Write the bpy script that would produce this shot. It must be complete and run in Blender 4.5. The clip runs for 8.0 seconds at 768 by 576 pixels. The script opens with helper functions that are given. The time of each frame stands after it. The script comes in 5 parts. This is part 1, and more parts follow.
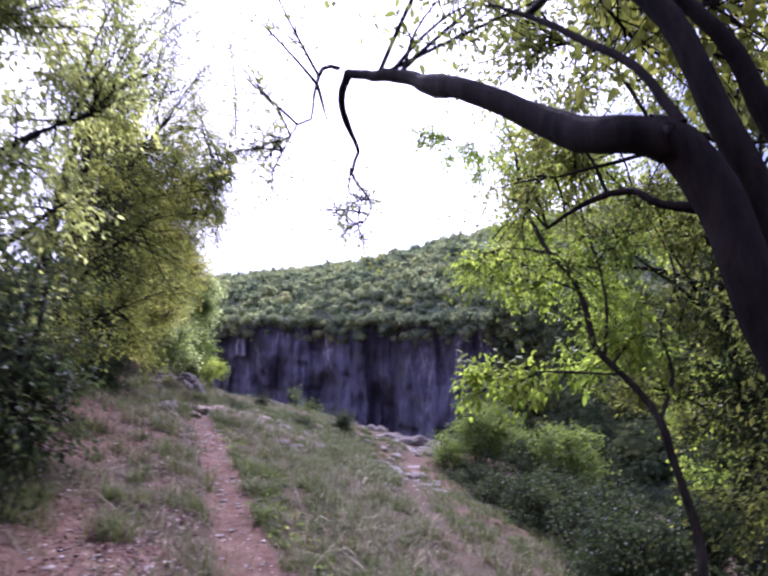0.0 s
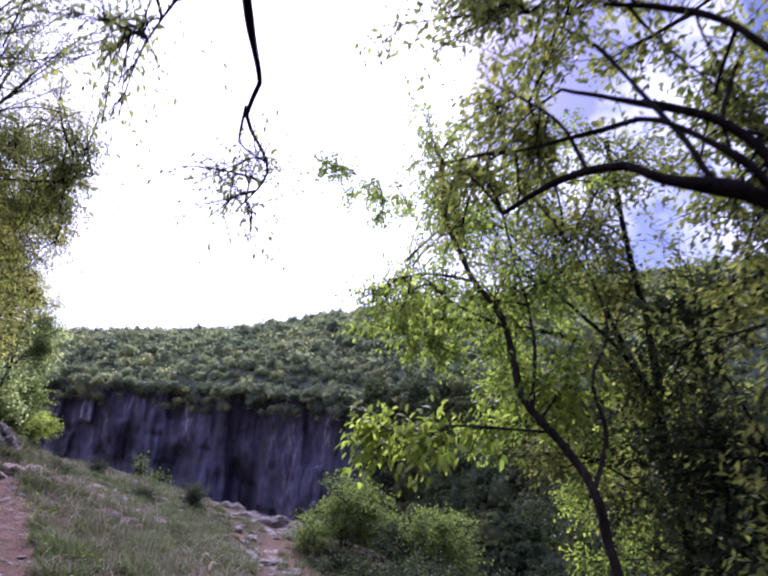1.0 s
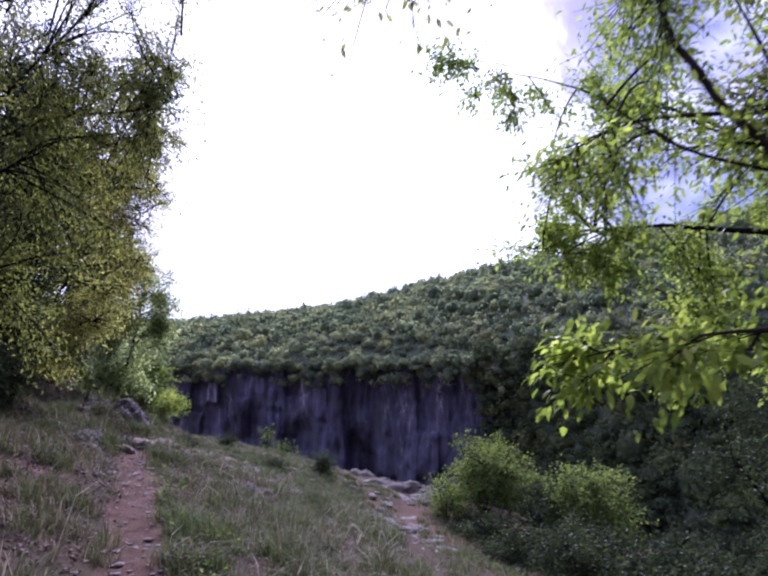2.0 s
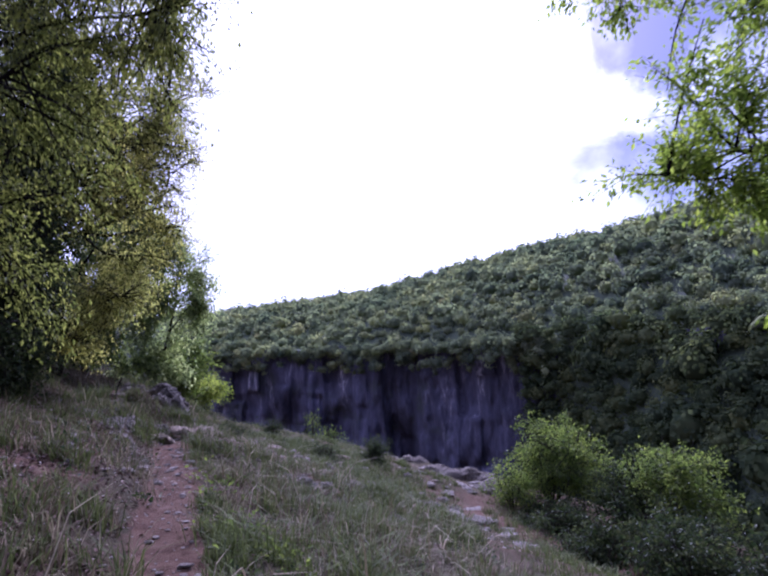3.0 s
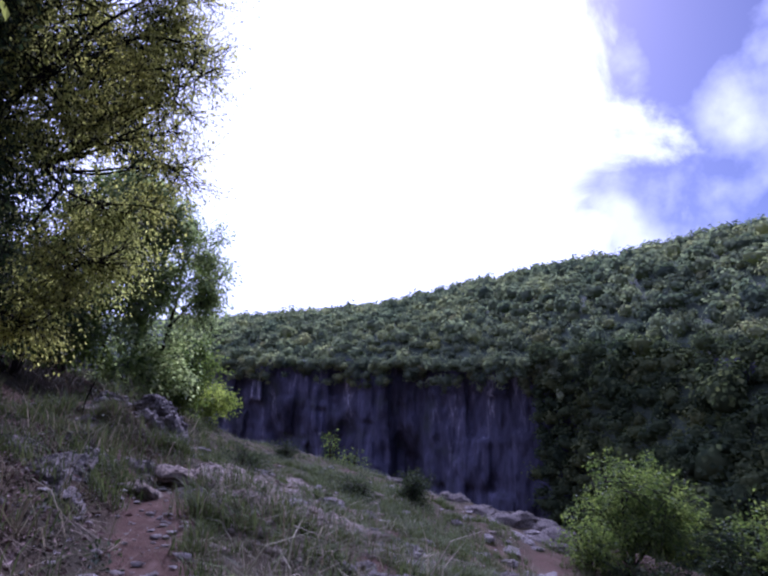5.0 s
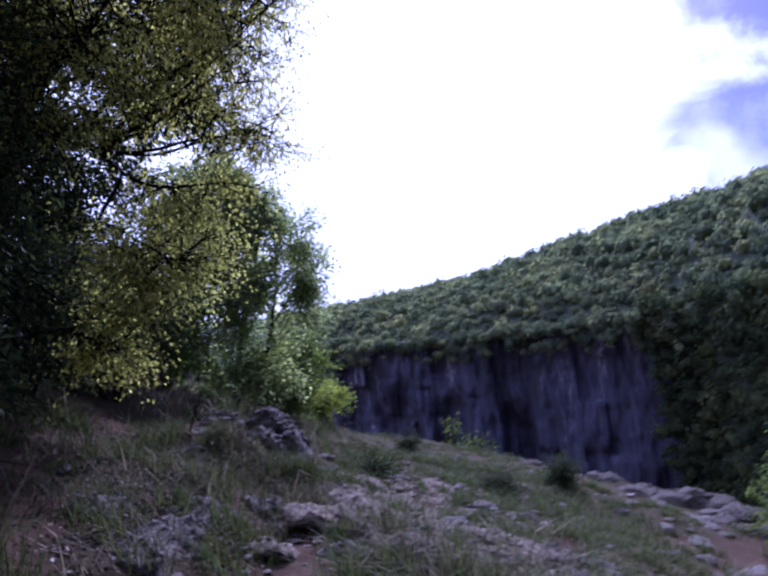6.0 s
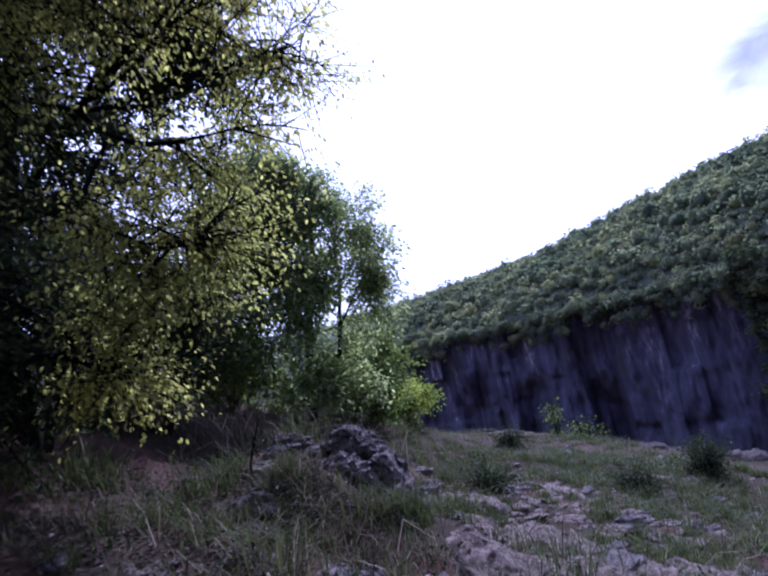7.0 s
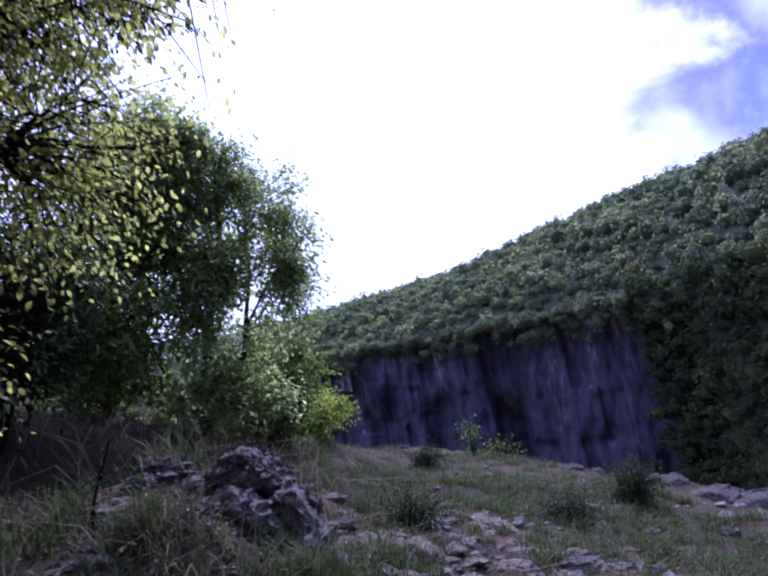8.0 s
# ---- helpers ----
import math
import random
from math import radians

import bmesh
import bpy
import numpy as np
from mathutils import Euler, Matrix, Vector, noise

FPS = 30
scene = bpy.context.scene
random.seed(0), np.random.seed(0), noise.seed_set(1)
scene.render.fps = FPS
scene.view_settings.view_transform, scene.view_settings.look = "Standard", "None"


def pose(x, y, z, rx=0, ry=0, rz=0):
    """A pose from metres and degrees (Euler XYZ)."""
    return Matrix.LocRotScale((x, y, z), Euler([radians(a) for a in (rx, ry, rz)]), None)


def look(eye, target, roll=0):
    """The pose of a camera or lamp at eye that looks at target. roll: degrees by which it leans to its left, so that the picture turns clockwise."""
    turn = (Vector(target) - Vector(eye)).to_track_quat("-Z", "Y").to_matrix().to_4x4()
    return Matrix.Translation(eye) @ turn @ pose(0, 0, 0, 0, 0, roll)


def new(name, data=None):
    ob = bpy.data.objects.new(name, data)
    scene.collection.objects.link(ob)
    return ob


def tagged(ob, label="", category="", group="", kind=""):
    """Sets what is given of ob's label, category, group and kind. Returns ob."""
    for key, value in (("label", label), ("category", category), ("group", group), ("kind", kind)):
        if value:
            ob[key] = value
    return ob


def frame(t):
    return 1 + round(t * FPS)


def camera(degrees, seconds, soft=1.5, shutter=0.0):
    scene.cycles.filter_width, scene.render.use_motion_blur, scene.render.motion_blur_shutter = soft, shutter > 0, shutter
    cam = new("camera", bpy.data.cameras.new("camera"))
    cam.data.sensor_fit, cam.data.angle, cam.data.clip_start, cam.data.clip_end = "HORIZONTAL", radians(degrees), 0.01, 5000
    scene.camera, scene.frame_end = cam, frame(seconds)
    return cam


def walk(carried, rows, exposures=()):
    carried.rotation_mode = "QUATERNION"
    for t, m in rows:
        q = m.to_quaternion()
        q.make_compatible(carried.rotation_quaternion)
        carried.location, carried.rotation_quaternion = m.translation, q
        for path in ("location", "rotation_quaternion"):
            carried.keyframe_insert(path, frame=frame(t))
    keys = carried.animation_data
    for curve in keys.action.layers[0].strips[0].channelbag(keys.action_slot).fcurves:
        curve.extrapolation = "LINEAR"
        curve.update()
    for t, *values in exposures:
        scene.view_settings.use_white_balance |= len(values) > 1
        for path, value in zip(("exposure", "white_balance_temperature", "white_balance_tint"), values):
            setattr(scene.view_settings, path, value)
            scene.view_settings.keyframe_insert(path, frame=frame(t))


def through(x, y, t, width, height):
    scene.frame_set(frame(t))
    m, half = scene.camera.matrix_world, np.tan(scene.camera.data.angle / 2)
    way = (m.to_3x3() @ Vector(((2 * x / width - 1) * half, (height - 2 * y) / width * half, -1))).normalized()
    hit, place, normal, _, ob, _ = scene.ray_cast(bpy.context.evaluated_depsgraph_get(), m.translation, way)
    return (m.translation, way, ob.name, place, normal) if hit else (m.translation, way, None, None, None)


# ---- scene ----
cam = camera(66.5, 8.0, soft=2.3, shutter=0.3)
PATH = [
    (0.0, -0.095, 0.074, 1.385, 93.80, -0.16, 0.25),
    (0.5, -0.035, 0.700, 1.277, 94.01, -6.25, -6.99),
    (1.0, -0.145, 1.342, 1.023, 101.79, -4.09, -12.33),
    (1.5, -0.285, 2.134, 0.862, 99.52, -2.39, -7.11),
    (3.0, -0.851, 4.285, 0.559, 97.01, 1.38, 1.55),
    (3.5, -1.141, 5.060, 0.596, 94.72, -0.02, 1.46),
    (4.0, -1.418, 5.828, 0.544, 97.96, -0.95, -2.09),
    (5.5, -2.198, 7.923, 0.601, 98.48, -0.00, 5.45),
    (6.0, -2.507, 8.626, 0.683, 96.58, 5.12, 11.29),
    (6.5, -2.718, 9.369, 0.739, 94.46, 13.18, 19.11),
    (7.0, -3.056, 10.058, 0.690, 97.21, 11.91, 18.54),
    (7.5, -3.279, 10.640, 0.671, 97.16, 11.39, 13.25),
    (8.0, -3.464, 11.156, 0.652, 96.66, 9.63, 9.70),
]
walk(cam, [(t, pose(x, y, z, rx, ry, rz)) for t, x, y, z, rx, ry, rz in PATH],
     [(0.0, 1.15, 5250, 43), (0.5, 1.0, 5250, 43), (1.0, 0.75, 5230, 43), (1.7, 0.5, 5180, 43), (2.8, 0.35, 4960, 45), (3.5, 0.2, 4880, 45), (5.5, 0.0, 4720, 45), (6.5, 0.0, 4660, 44), (8.0, 0.05, 4660, 44)])

# ---- world and sun ----
SUN_AZ, SUN_EL = 6.0, 38.0


def lay_sky():
    w = bpy.data.worlds.new("sky")
    scene.world = w
    w.use_nodes = True
    nt = w.node_tree
    nt.nodes.clear()
    N, L = nt.nodes.new, nt.links.new
    out, bg = N("ShaderNodeOutputWorld"), N("ShaderNodeBackground")
    sky = N("ShaderNodeTexSky")
    sky.sky_type, sky.sun_disc = "NISHITA", False
    sky.sun_elevation, sky.sun_rotation = radians(SUN_EL), radians(SUN_AZ)
    blue = N("ShaderNodeMix")
    blue.data_type, blue.blend_type = "RGBA", "MULTIPLY"
    blue.inputs[0].default_value = 1.0
    L(sky.outputs[0], blue.inputs[6])
    blue.inputs[7].default_value = (0.054, 0.052, 0.060, 1)
    co = N("ShaderNodeTexCoord")
    sep = N("ShaderNodeSeparateXYZ")
    L(co.outputs["Generated"], sep.inputs[0])
    # billowing cloud cover, broken towards the east
    n1 = N("ShaderNodeTexNoise")
    n1.inputs["Scale"].default_value, n1.inputs["Detail"].default_value = 4.2, 7
    n1.inputs["Roughness"].default_value, n1.inputs["Distortion"].default_value = 0.55, 0.6
    L(co.outputs["Generated"], n1.inputs["Vector"])

    def math(op, a, b):
        m = N("ShaderNodeMath")
        m.operation = op
        if op == "MULTIPLY_ADD":
            m.inputs[2].default_value = 0.5
        for i, v in enumerate((a, b)):
            if isinstance(v, (int, float)):
                m.inputs[i].default_value = v
            else:
                L(v, m.inputs[i])
        return m.outputs[0]

    gap = math("ADD", math("ADD", sep.outputs[0], math("MULTIPLY", sep.outputs[2], 0.30)), math("MULTIPLY", math("SUBTRACT", n1.outputs[0], 0.5), 0.75))
    ramp = N("ShaderNodeMapRange")
    ramp.interpolation_type = "SMOOTHSTEP"
    ramp.inputs["From Min"].default_value, ramp.inputs["From Max"].default_value = 0.385, 0.53
    ramp.inputs["To Min"].default_value, ramp.inputs["To Max"].default_value = 1.0, 0.0
    L(gap, ramp.inputs["Value"])
    n2 = N("ShaderNodeTexNoise")
    n2.inputs["Scale"].default_value, n2.inputs["Detail"].default_value = 6.5, 8
    L(co.outputs["Generated"], n2.inputs["Vector"])
    thin = N("ShaderNodeMapRange")
    thin.inputs["From Min"].default_value, thin.inputs["From Max"].default_value = 0.44, 0.66
    thin.inputs["To Min"].default_value, thin.inputs["To Max"].default_value = 0.0, 0.62
    L(n2.outputs[0], thin.inputs["Value"])
    cover = math("MAXIMUM", ramp.outputs[0], thin.outputs[0])
    mix = N("ShaderNodeMix")
    mix.data_type = "RGBA"
    L(cover, mix.inputs[0])
    L(blue.outputs[2], mix.inputs[6])
    # thin cloud shines most about the sun
    toward = N("ShaderNodeVectorMath")
    toward.operation = "DOT_PRODUCT"
    L(co.outputs["Generated"], toward.inputs[0])
    az, el = radians(SUN_AZ), radians(SUN_EL)
    toward.inputs[1].default_value = (np.sin(az) * np.cos(el), np.cos(az) * np.cos(el), np.sin(el))
    shine = N("ShaderNodeValToRGB")
    shine.color_ramp.interpolation = "EASE"
    shine.color_ramp.elements[0].position, shine.color_ramp.elements[0].color = 0.15, (0.20, 0.21, 0.24, 1)
    shine.color_ramp.elements[1].position, shine.color_ramp.elements[1].color = 0.85, (1.05, 1.05, 1.07, 1)
    L(math("MULTIPLY_ADD", toward.outputs["Value"], 0.5), shine.inputs[0])
    lit = N("ShaderNodeMix")
    lit.data_type, lit.blend_type = "RGBA", "MULTIPLY"
    lit.inputs[0].default_value = 1.0
    L(shine.outputs[0], lit.inputs[6])
    lit.inputs[7].default_value = (1.42, 1.42, 1.48, 1)
    L(lit.outputs[2], mix.inputs[7])
    L(mix.outputs[2], bg.inputs[0])
    bg.inputs[1].default_value = 1.0
    L(bg.outputs[0], out.inputs[0])


lay_sky()
sun = new("sun", bpy.data.lights.new("sun", "SUN"))
sun.data.energy, sun.data.angle, sun.data.color = 5.0, radians(1.5), (1.0, 0.95, 0.88)
a, e = radians(SUN_AZ), radians(SUN_EL)
sun.matrix_world = look((math.sin(a) * math.cos(e) * 60, math.cos(a) * math.cos(e) * 60, math.sin(e) * 60), (0, 0, 0))


# ---- materials ----
def node_material(name, rough=0.9):
    m = bpy.data.materials.new(name)
    m.use_nodes = True
    nt = m.node_tree
    b = nt.nodes["Principled BSDF"]
    b.inputs["Roughness"].default_value = rough
    b.inputs["Specular IOR Level"].default_value = 0.3
    return m, nt, b


def noise_node(nt, scale, detail=6, rough=0.6, coords="Object", stretch=None):
    co = nt.nodes.new("ShaderNodeTexCoord")
    n = nt.nodes.new("ShaderNodeTexNoise")
    n.inputs["Scale"].default_value, n.inputs["Detail"].default_value, n.inputs["Roughness"].default_value = scale, detail, rough
    if stretch:
        mp = nt.nodes.new("ShaderNodeMapping")
        mp.inputs["Scale"].default_value = stretch
        nt.links.new(co.outputs[coords], mp.inputs[0])
        nt.links.new(mp.outputs[0], n.inputs["Vector"])
    else:
        nt.links.new(co.outputs[coords], n.inputs["Vector"])
    return n.outputs[0]


def ramp_node(nt, value, stops):
    r = nt.nodes.new("ShaderNodeValToRGB")
    while len(r.color_ramp.elements) < len(stops):
        r.color_ramp.elements.new(0.5)
    for el, (p, c) in zip(r.color_ramp.elements, stops):
        el.position, el.color = p, (*c, 1)
    nt.links.new(value, r.inputs[0])
    return r.outputs[0]


def mix_node(nt, fac, c1, c2, mode="MIX"):
    m = nt.nodes.new("ShaderNodeMix")
    m.data_type, m.blend_type = "RGBA", mode
    for i, v in ((0, fac), (6, c1), (7, c2)):
        if isinstance(v, (int, float)):
            m.inputs[i].default_value = v
        elif isinstance(v, tuple):
            m.inputs[i].default_value = (*v, 1)
        else:
            nt.links.new(v, m.inputs[i])
    return m.outputs[2]


def bump_node(nt, height, b, strength, distance):
    n = nt.nodes.new("ShaderNodeBump")
    n.inputs["Strength"].default_value, n.inputs["Distance"].default_value = strength, distance
    nt.links.new(height, n.inputs["Height"])
    nt.links.new(n.outputs[0], b.inputs["Normal"])


def leaf_material(name, dark, mid, bright, through=0.5, gloss=0.25, tone=False, patch=1.3):
    """Leaf blades: the colour varies from leaf to leaf, and light comes through them."""
    m, nt, b = node_material(name, 0.55)
    geo = nt.nodes.new("ShaderNodeNewGeometry")
    col = ramp_node(nt, geo.outputs["Random Per Island"], [(0.0, dark), (0.55, mid), (1.0, bright)])
    big = ramp_node(nt, noise_node(nt, patch, 3), [(0.35, (0.62, 0.66, 0.62)), (0.65, (1.12, 1.06, 0.9))])
    col = mix_node(nt, 1.0, col, big, "MULTIPLY")
    if tone:
        at = nt.nodes.new("ShaderNodeAttribute")
        at.attribute_name = "tone"
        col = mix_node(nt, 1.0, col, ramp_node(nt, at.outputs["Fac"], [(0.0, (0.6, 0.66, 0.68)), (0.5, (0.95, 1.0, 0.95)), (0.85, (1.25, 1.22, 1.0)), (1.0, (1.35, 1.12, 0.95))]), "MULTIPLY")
    nt.links.new(col, b.inputs["Base Color"])
    b.inputs["Specular IOR Level"].default_value = gloss
    tr = nt.nodes.new("ShaderNodeBsdfTranslucent")
    warm = mix_node(nt, 1.0, col, (1.62, 1.68, 1.12), "MULTIPLY")
    nt.links.new(warm, tr.inputs[0])
    ms = nt.nodes.new("ShaderNodeMixShader")
    ms.inputs[0].default_value = through
    nt.links.new(b.outputs[0], ms.inputs[1])
    nt.links.new(tr.outputs[0], ms.inputs[2])
    nt.links.new(ms.outputs[0], nt.nodes["Material Output"].inputs[0])
    return m


def bark_material(name, dark, light):
    m, nt, b = node_material(name, 0.95)
    b.inputs["Specular IOR Level"].default_value = 0.08
    n = noise_node(nt, 14, 8, 0.7, stretch=(1, 1, 0.22))
    big = noise_node(nt, 2.0, 3)
    col = ramp_node(nt, n, [(0.35, dark), (0.68, light)])
    col = mix_node(nt, 1.0, col, ramp_node(nt, big, [(0.35, (0.7, 0.7, 0.68)), (0.7, (1.15, 1.12, 1.0))]), "MULTIPLY")
    nt.links.new(col, b.inputs["Base Color"])
    bump_node(nt, n, b, 0.9, 0.02)
    return m


def rock_material(name, dark, light, lichen):
    m, nt, b = node_material(name, 0.95)
    n = noise_node(nt, 22, 10, 0.82)
    fine = noise_node(nt, 90, 5, 0.75)
    col = ramp_node(nt, n, [(0.39, dark), (0.48, tuple((p + q) / 2.4 for p, q in zip(dark, light))), (0.57, light)])
    col = mix_node(nt, ramp_node(nt, noise_node(nt, 4, 6, 0.75), [(0.55, (0, 0, 0)), (0.68, (0.8, 0.8, 0.8))]), col, lichen)
    col = mix_node(nt, 0.35, col, ramp_node(nt, fine, [(0.3, (0.25, 0.25, 0.25)), (0.7, (1.4, 1.4, 1.4))]), "MULTIPLY")
    nt.links.new(col, b.inputs["Base Color"])
    add = nt.nodes.new("ShaderNodeMath")
    add.operation = "ADD"
    nt.links.new(n, add.inputs[0])
    nt.links.new(fine, add.inputs[1])
    bump_node(nt, add.outputs[0], b, 1.0, 0.035)
    return m


LEAF_WARM = leaf_material("leaf_yellow_green", (0.09, 0.105, 0.03), (0.155, 0.175, 0.05), (0.27, 0.28, 0.09), 0.55)
LEAF_FRESH = leaf_material("leaf_fresh_green", (0.11, 0.16, 0.03), (0.20, 0.27, 0.045), (0.34, 0.40, 0.09), 0.6)
LEAF_GOLD = leaf_material("leaf_pale_yellow_green", (0.16, 0.18, 0.08), (0.31, 0.335, 0.15), (0.50, 0.52, 0.27), 0.66)
LEAF_OLIVE = leaf_material("leaf_olive_yellow", (0.19, 0.19, 0.06), (0.37, 0.365, 0.125), (0.56, 0.54, 0.22), 0.68)
LEAF_BLUE = leaf_material("leaf_blue_green", (0.12, 0.165, 0.09), (0.28, 0.34, 0.17), (0.52, 0.57, 0.36), 0.64, 0.6)
# Deep green taken near black: the shade under the trees is in this colour.
LEAF_DEEP_SHADED = leaf_material("leaf_deep_green_shaded", (0.02, 0.033, 0.018), (0.04, 0.058, 0.028), (0.085, 0.10, 0.05), 0.32, 0.08)
LEAF_BUSH = leaf_material("leaf_bush_green", (0.062, 0.095, 0.026), (0.124, 0.17, 0.045), (0.205, 0.25, 0.075), 0.56)
LEAF_YELLOW = leaf_material("leaf_yellow", (0.14, 0.18, 0.035), (0.24, 0.30, 0.06), (0.36, 0.40, 0.11), 0.55)
# Paler and bluer than real leaves: haze over the gorge put into the colour.
LEAF_FAR_HAZED = leaf_material("leaf_far_woods_hazed", (0.152, 0.182, 0.148), (0.20, 0.228, 0.178), (0.262, 0.284, 0.212), 0.5, 0.0, True, 0.09)
# Darker copy for the spur, whose shade is carried by the leaf colour.
LEAF_SPUR_SHADED = leaf_material("leaf_spur_woods_shaded", (0.05, 0.066, 0.046), (0.08, 0.10, 0.062), (0.125, 0.145, 0.085), 0.42, 0.0, True, 0.09)
BARK = bark_material("bark_dark", (0.004, 0.0035, 0.0042), (0.022, 0.017, 0.018))
BARK_GREY = bark_material("bark_grey", (0.014, 0.012, 0.012), (0.055, 0.046, 0.042))
ROCK = rock_material("limestone_weathered", (0.04, 0.033, 0.031), (0.37, 0.318, 0.28), (0.25, 0.232, 0.21))
ROCK_PALE = rock_material("limestone_pale", (0.058, 0.042, 0.030), (0.47, 0.37, 0.285), (0.34, 0.28, 0.225))
# brown lip rock, darker than ROCK: part of that is shade in the colour
ROCK_BROWN = rock_material("limestone_brown_shaded", (0.028, 0.022, 0.019), (0.21, 0.174, 0.15), (0.14, 0.118, 0.10))
PEBBLE = rock_material("limestone_chips", (0.22, 0.175, 0.15), (0.56, 0.495, 0.45), (0.44, 0.39, 0.35))


def ground_material():
    """Red-brown trodden earth, litter and thin turf, told apart by the painted attribute 'turf'."""
    m, nt, b = node_material("earth_and_turf", 0.97)
    b.inputs["Specular IOR Level"].default_value = 0.06
    at = nt.nodes.new("ShaderNodeAttribute")
    at.attribute_name = "turf"
    n = noise_node(nt, 6, 9, 0.7)
    fine = noise_node(nt, 60, 6, 0.7)
    grit = noise_node(nt, 170, 3, 0.6)
    earth = ramp_node(nt, n, [(0.3, (0.078, 0.042, 0.030)), (0.55, (0.172, 0.104, 0.074)), (0.72, (0.270, 0.180, 0.146))])
    earth = mix_node(nt, ramp_node(nt, grit, [(0.60, (0, 0, 0)), (0.68, (0.7, 0.7, 0.7))]), earth, (0.34, 0.27, 0.235))
    turf = ramp_node(nt, fine, [(0.3, (0.034, 0.031, 0.019)), (0.5, (0.078, 0.066, 0.042)), (0.7, (0.15, 0.122, 0.084))])
    turf = mix_node(nt, ramp_node(nt, noise_node(nt, 1.6, 5), [(0.42, (0, 0, 0)), (0.6, (0.6, 0.6, 0.6))]), turf, (0.118, 0.080, 0.052))
    edge = nt.nodes.new("ShaderNodeMath")
    edge.operation = "MULTIPLY_ADD"
    nt.links.new(n, edge.inputs[0])
    edge.inputs[1].default_value = 0.9
    nt.links.new(at.outputs["Fac"], edge.inputs[2])
    fac = ramp_node(nt, edge.outputs[0], [(0.72, (0, 0, 0)), (0.95, (1, 1, 1))])
    col = mix_node(nt, fac, earth, turf)
    nt.links.new(col, b.inputs["Base Color"])
    add = nt.nodes.new("ShaderNodeMath")
    add.operation = "ADD"
    nt.links.new(n, add.inputs[0])
    nt.links.new(fine, add.inputs[1])
    bump_node(nt, add.outputs[0], b, 1.0, 0.05)
    return m


def cliff_material():
    """Grey limestone with the blue of shade in its colour; short pale seepage streaks, most of them under the rim."""
    m, nt, b = node_material("cliff_limestone_shaded", 0.95)
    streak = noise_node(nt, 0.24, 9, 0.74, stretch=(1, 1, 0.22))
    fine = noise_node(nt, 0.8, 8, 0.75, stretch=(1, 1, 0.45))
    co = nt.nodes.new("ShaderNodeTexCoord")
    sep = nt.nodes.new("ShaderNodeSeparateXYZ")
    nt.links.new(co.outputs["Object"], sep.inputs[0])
    # height also darkens the wall towards its foot, painting the gorge's lack of sky
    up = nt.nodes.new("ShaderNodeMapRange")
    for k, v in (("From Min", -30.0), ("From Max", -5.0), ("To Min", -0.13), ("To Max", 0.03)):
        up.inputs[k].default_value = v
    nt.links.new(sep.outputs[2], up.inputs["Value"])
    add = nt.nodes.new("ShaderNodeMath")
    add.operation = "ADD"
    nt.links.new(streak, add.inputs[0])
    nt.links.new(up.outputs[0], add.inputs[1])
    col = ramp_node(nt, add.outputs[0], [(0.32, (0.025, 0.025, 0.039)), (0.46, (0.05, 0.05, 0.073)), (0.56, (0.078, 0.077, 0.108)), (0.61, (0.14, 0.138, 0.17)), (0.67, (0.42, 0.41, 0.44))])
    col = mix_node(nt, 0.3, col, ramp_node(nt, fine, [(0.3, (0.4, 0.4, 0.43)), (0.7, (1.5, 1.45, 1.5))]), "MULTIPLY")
    # broad dark and light bands paint the shading of buttresses
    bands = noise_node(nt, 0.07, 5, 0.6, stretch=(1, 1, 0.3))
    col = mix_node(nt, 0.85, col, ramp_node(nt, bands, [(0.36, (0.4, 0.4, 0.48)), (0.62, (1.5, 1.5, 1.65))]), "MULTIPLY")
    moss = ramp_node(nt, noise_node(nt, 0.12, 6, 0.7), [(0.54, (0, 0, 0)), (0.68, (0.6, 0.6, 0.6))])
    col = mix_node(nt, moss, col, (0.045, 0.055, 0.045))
    nt.links.new(col, b.inputs["Base Color"])
    bump_node(nt, fine, b, 0.8, 0.5)
    return m


def slope_material():
    m, nt, b = node_material("forest_floor", 0.97)
    n = noise_node(nt, 0.3, 8, 0.7)
    nt.links.new(ramp_node(nt, n, [(0.35, (0.028, 0.04, 0.026)), (0.65, (0.055, 0.072, 0.045))]), b.inputs["Base Color"])
    return m


def blade_material():
    m, nt, b = node_material("grass_blades", 0.7)
    b.inputs["Specular IOR Level"].default_value = 0.12
    geo = nt.nodes.new("ShaderNodeNewGeometry")
    at = nt.nodes.new("ShaderNodeAttribute")
    at.attribute_name = "dry"
    green = ramp_node(nt, geo.outputs["Random Per Island"], [(0.0, (0.042, 0.058, 0.017)), (1.0, (0.14, 0.168, 0.05))])
    dry = ramp_node(nt, geo.outputs["Random Per Island"], [(0.0, (0.075, 0.052, 0.034)), (0.7, (0.19, 0.142, 0.096)), (1.0, (0.46, 0.38, 0.27))])
    col = mix_node(nt, at.outputs["Fac"], green, dry)
    nt.links.new(col, b.inputs["Base Color"])
    tr = nt.nodes.new("ShaderNodeBsdfTranslucent")
    nt.links.new(col, tr.inputs[0])
    ms = nt.nodes.new("ShaderNodeMixShader")
    ms.inputs[0].default_value = 0.35
    nt.links.new(b.outputs[0], ms.inputs[1])
    nt.links.new(tr.outputs[0], ms.inputs[2])
    nt.links.new(ms.outputs[0], nt.nodes["Material Output"].inputs[0])
    return m


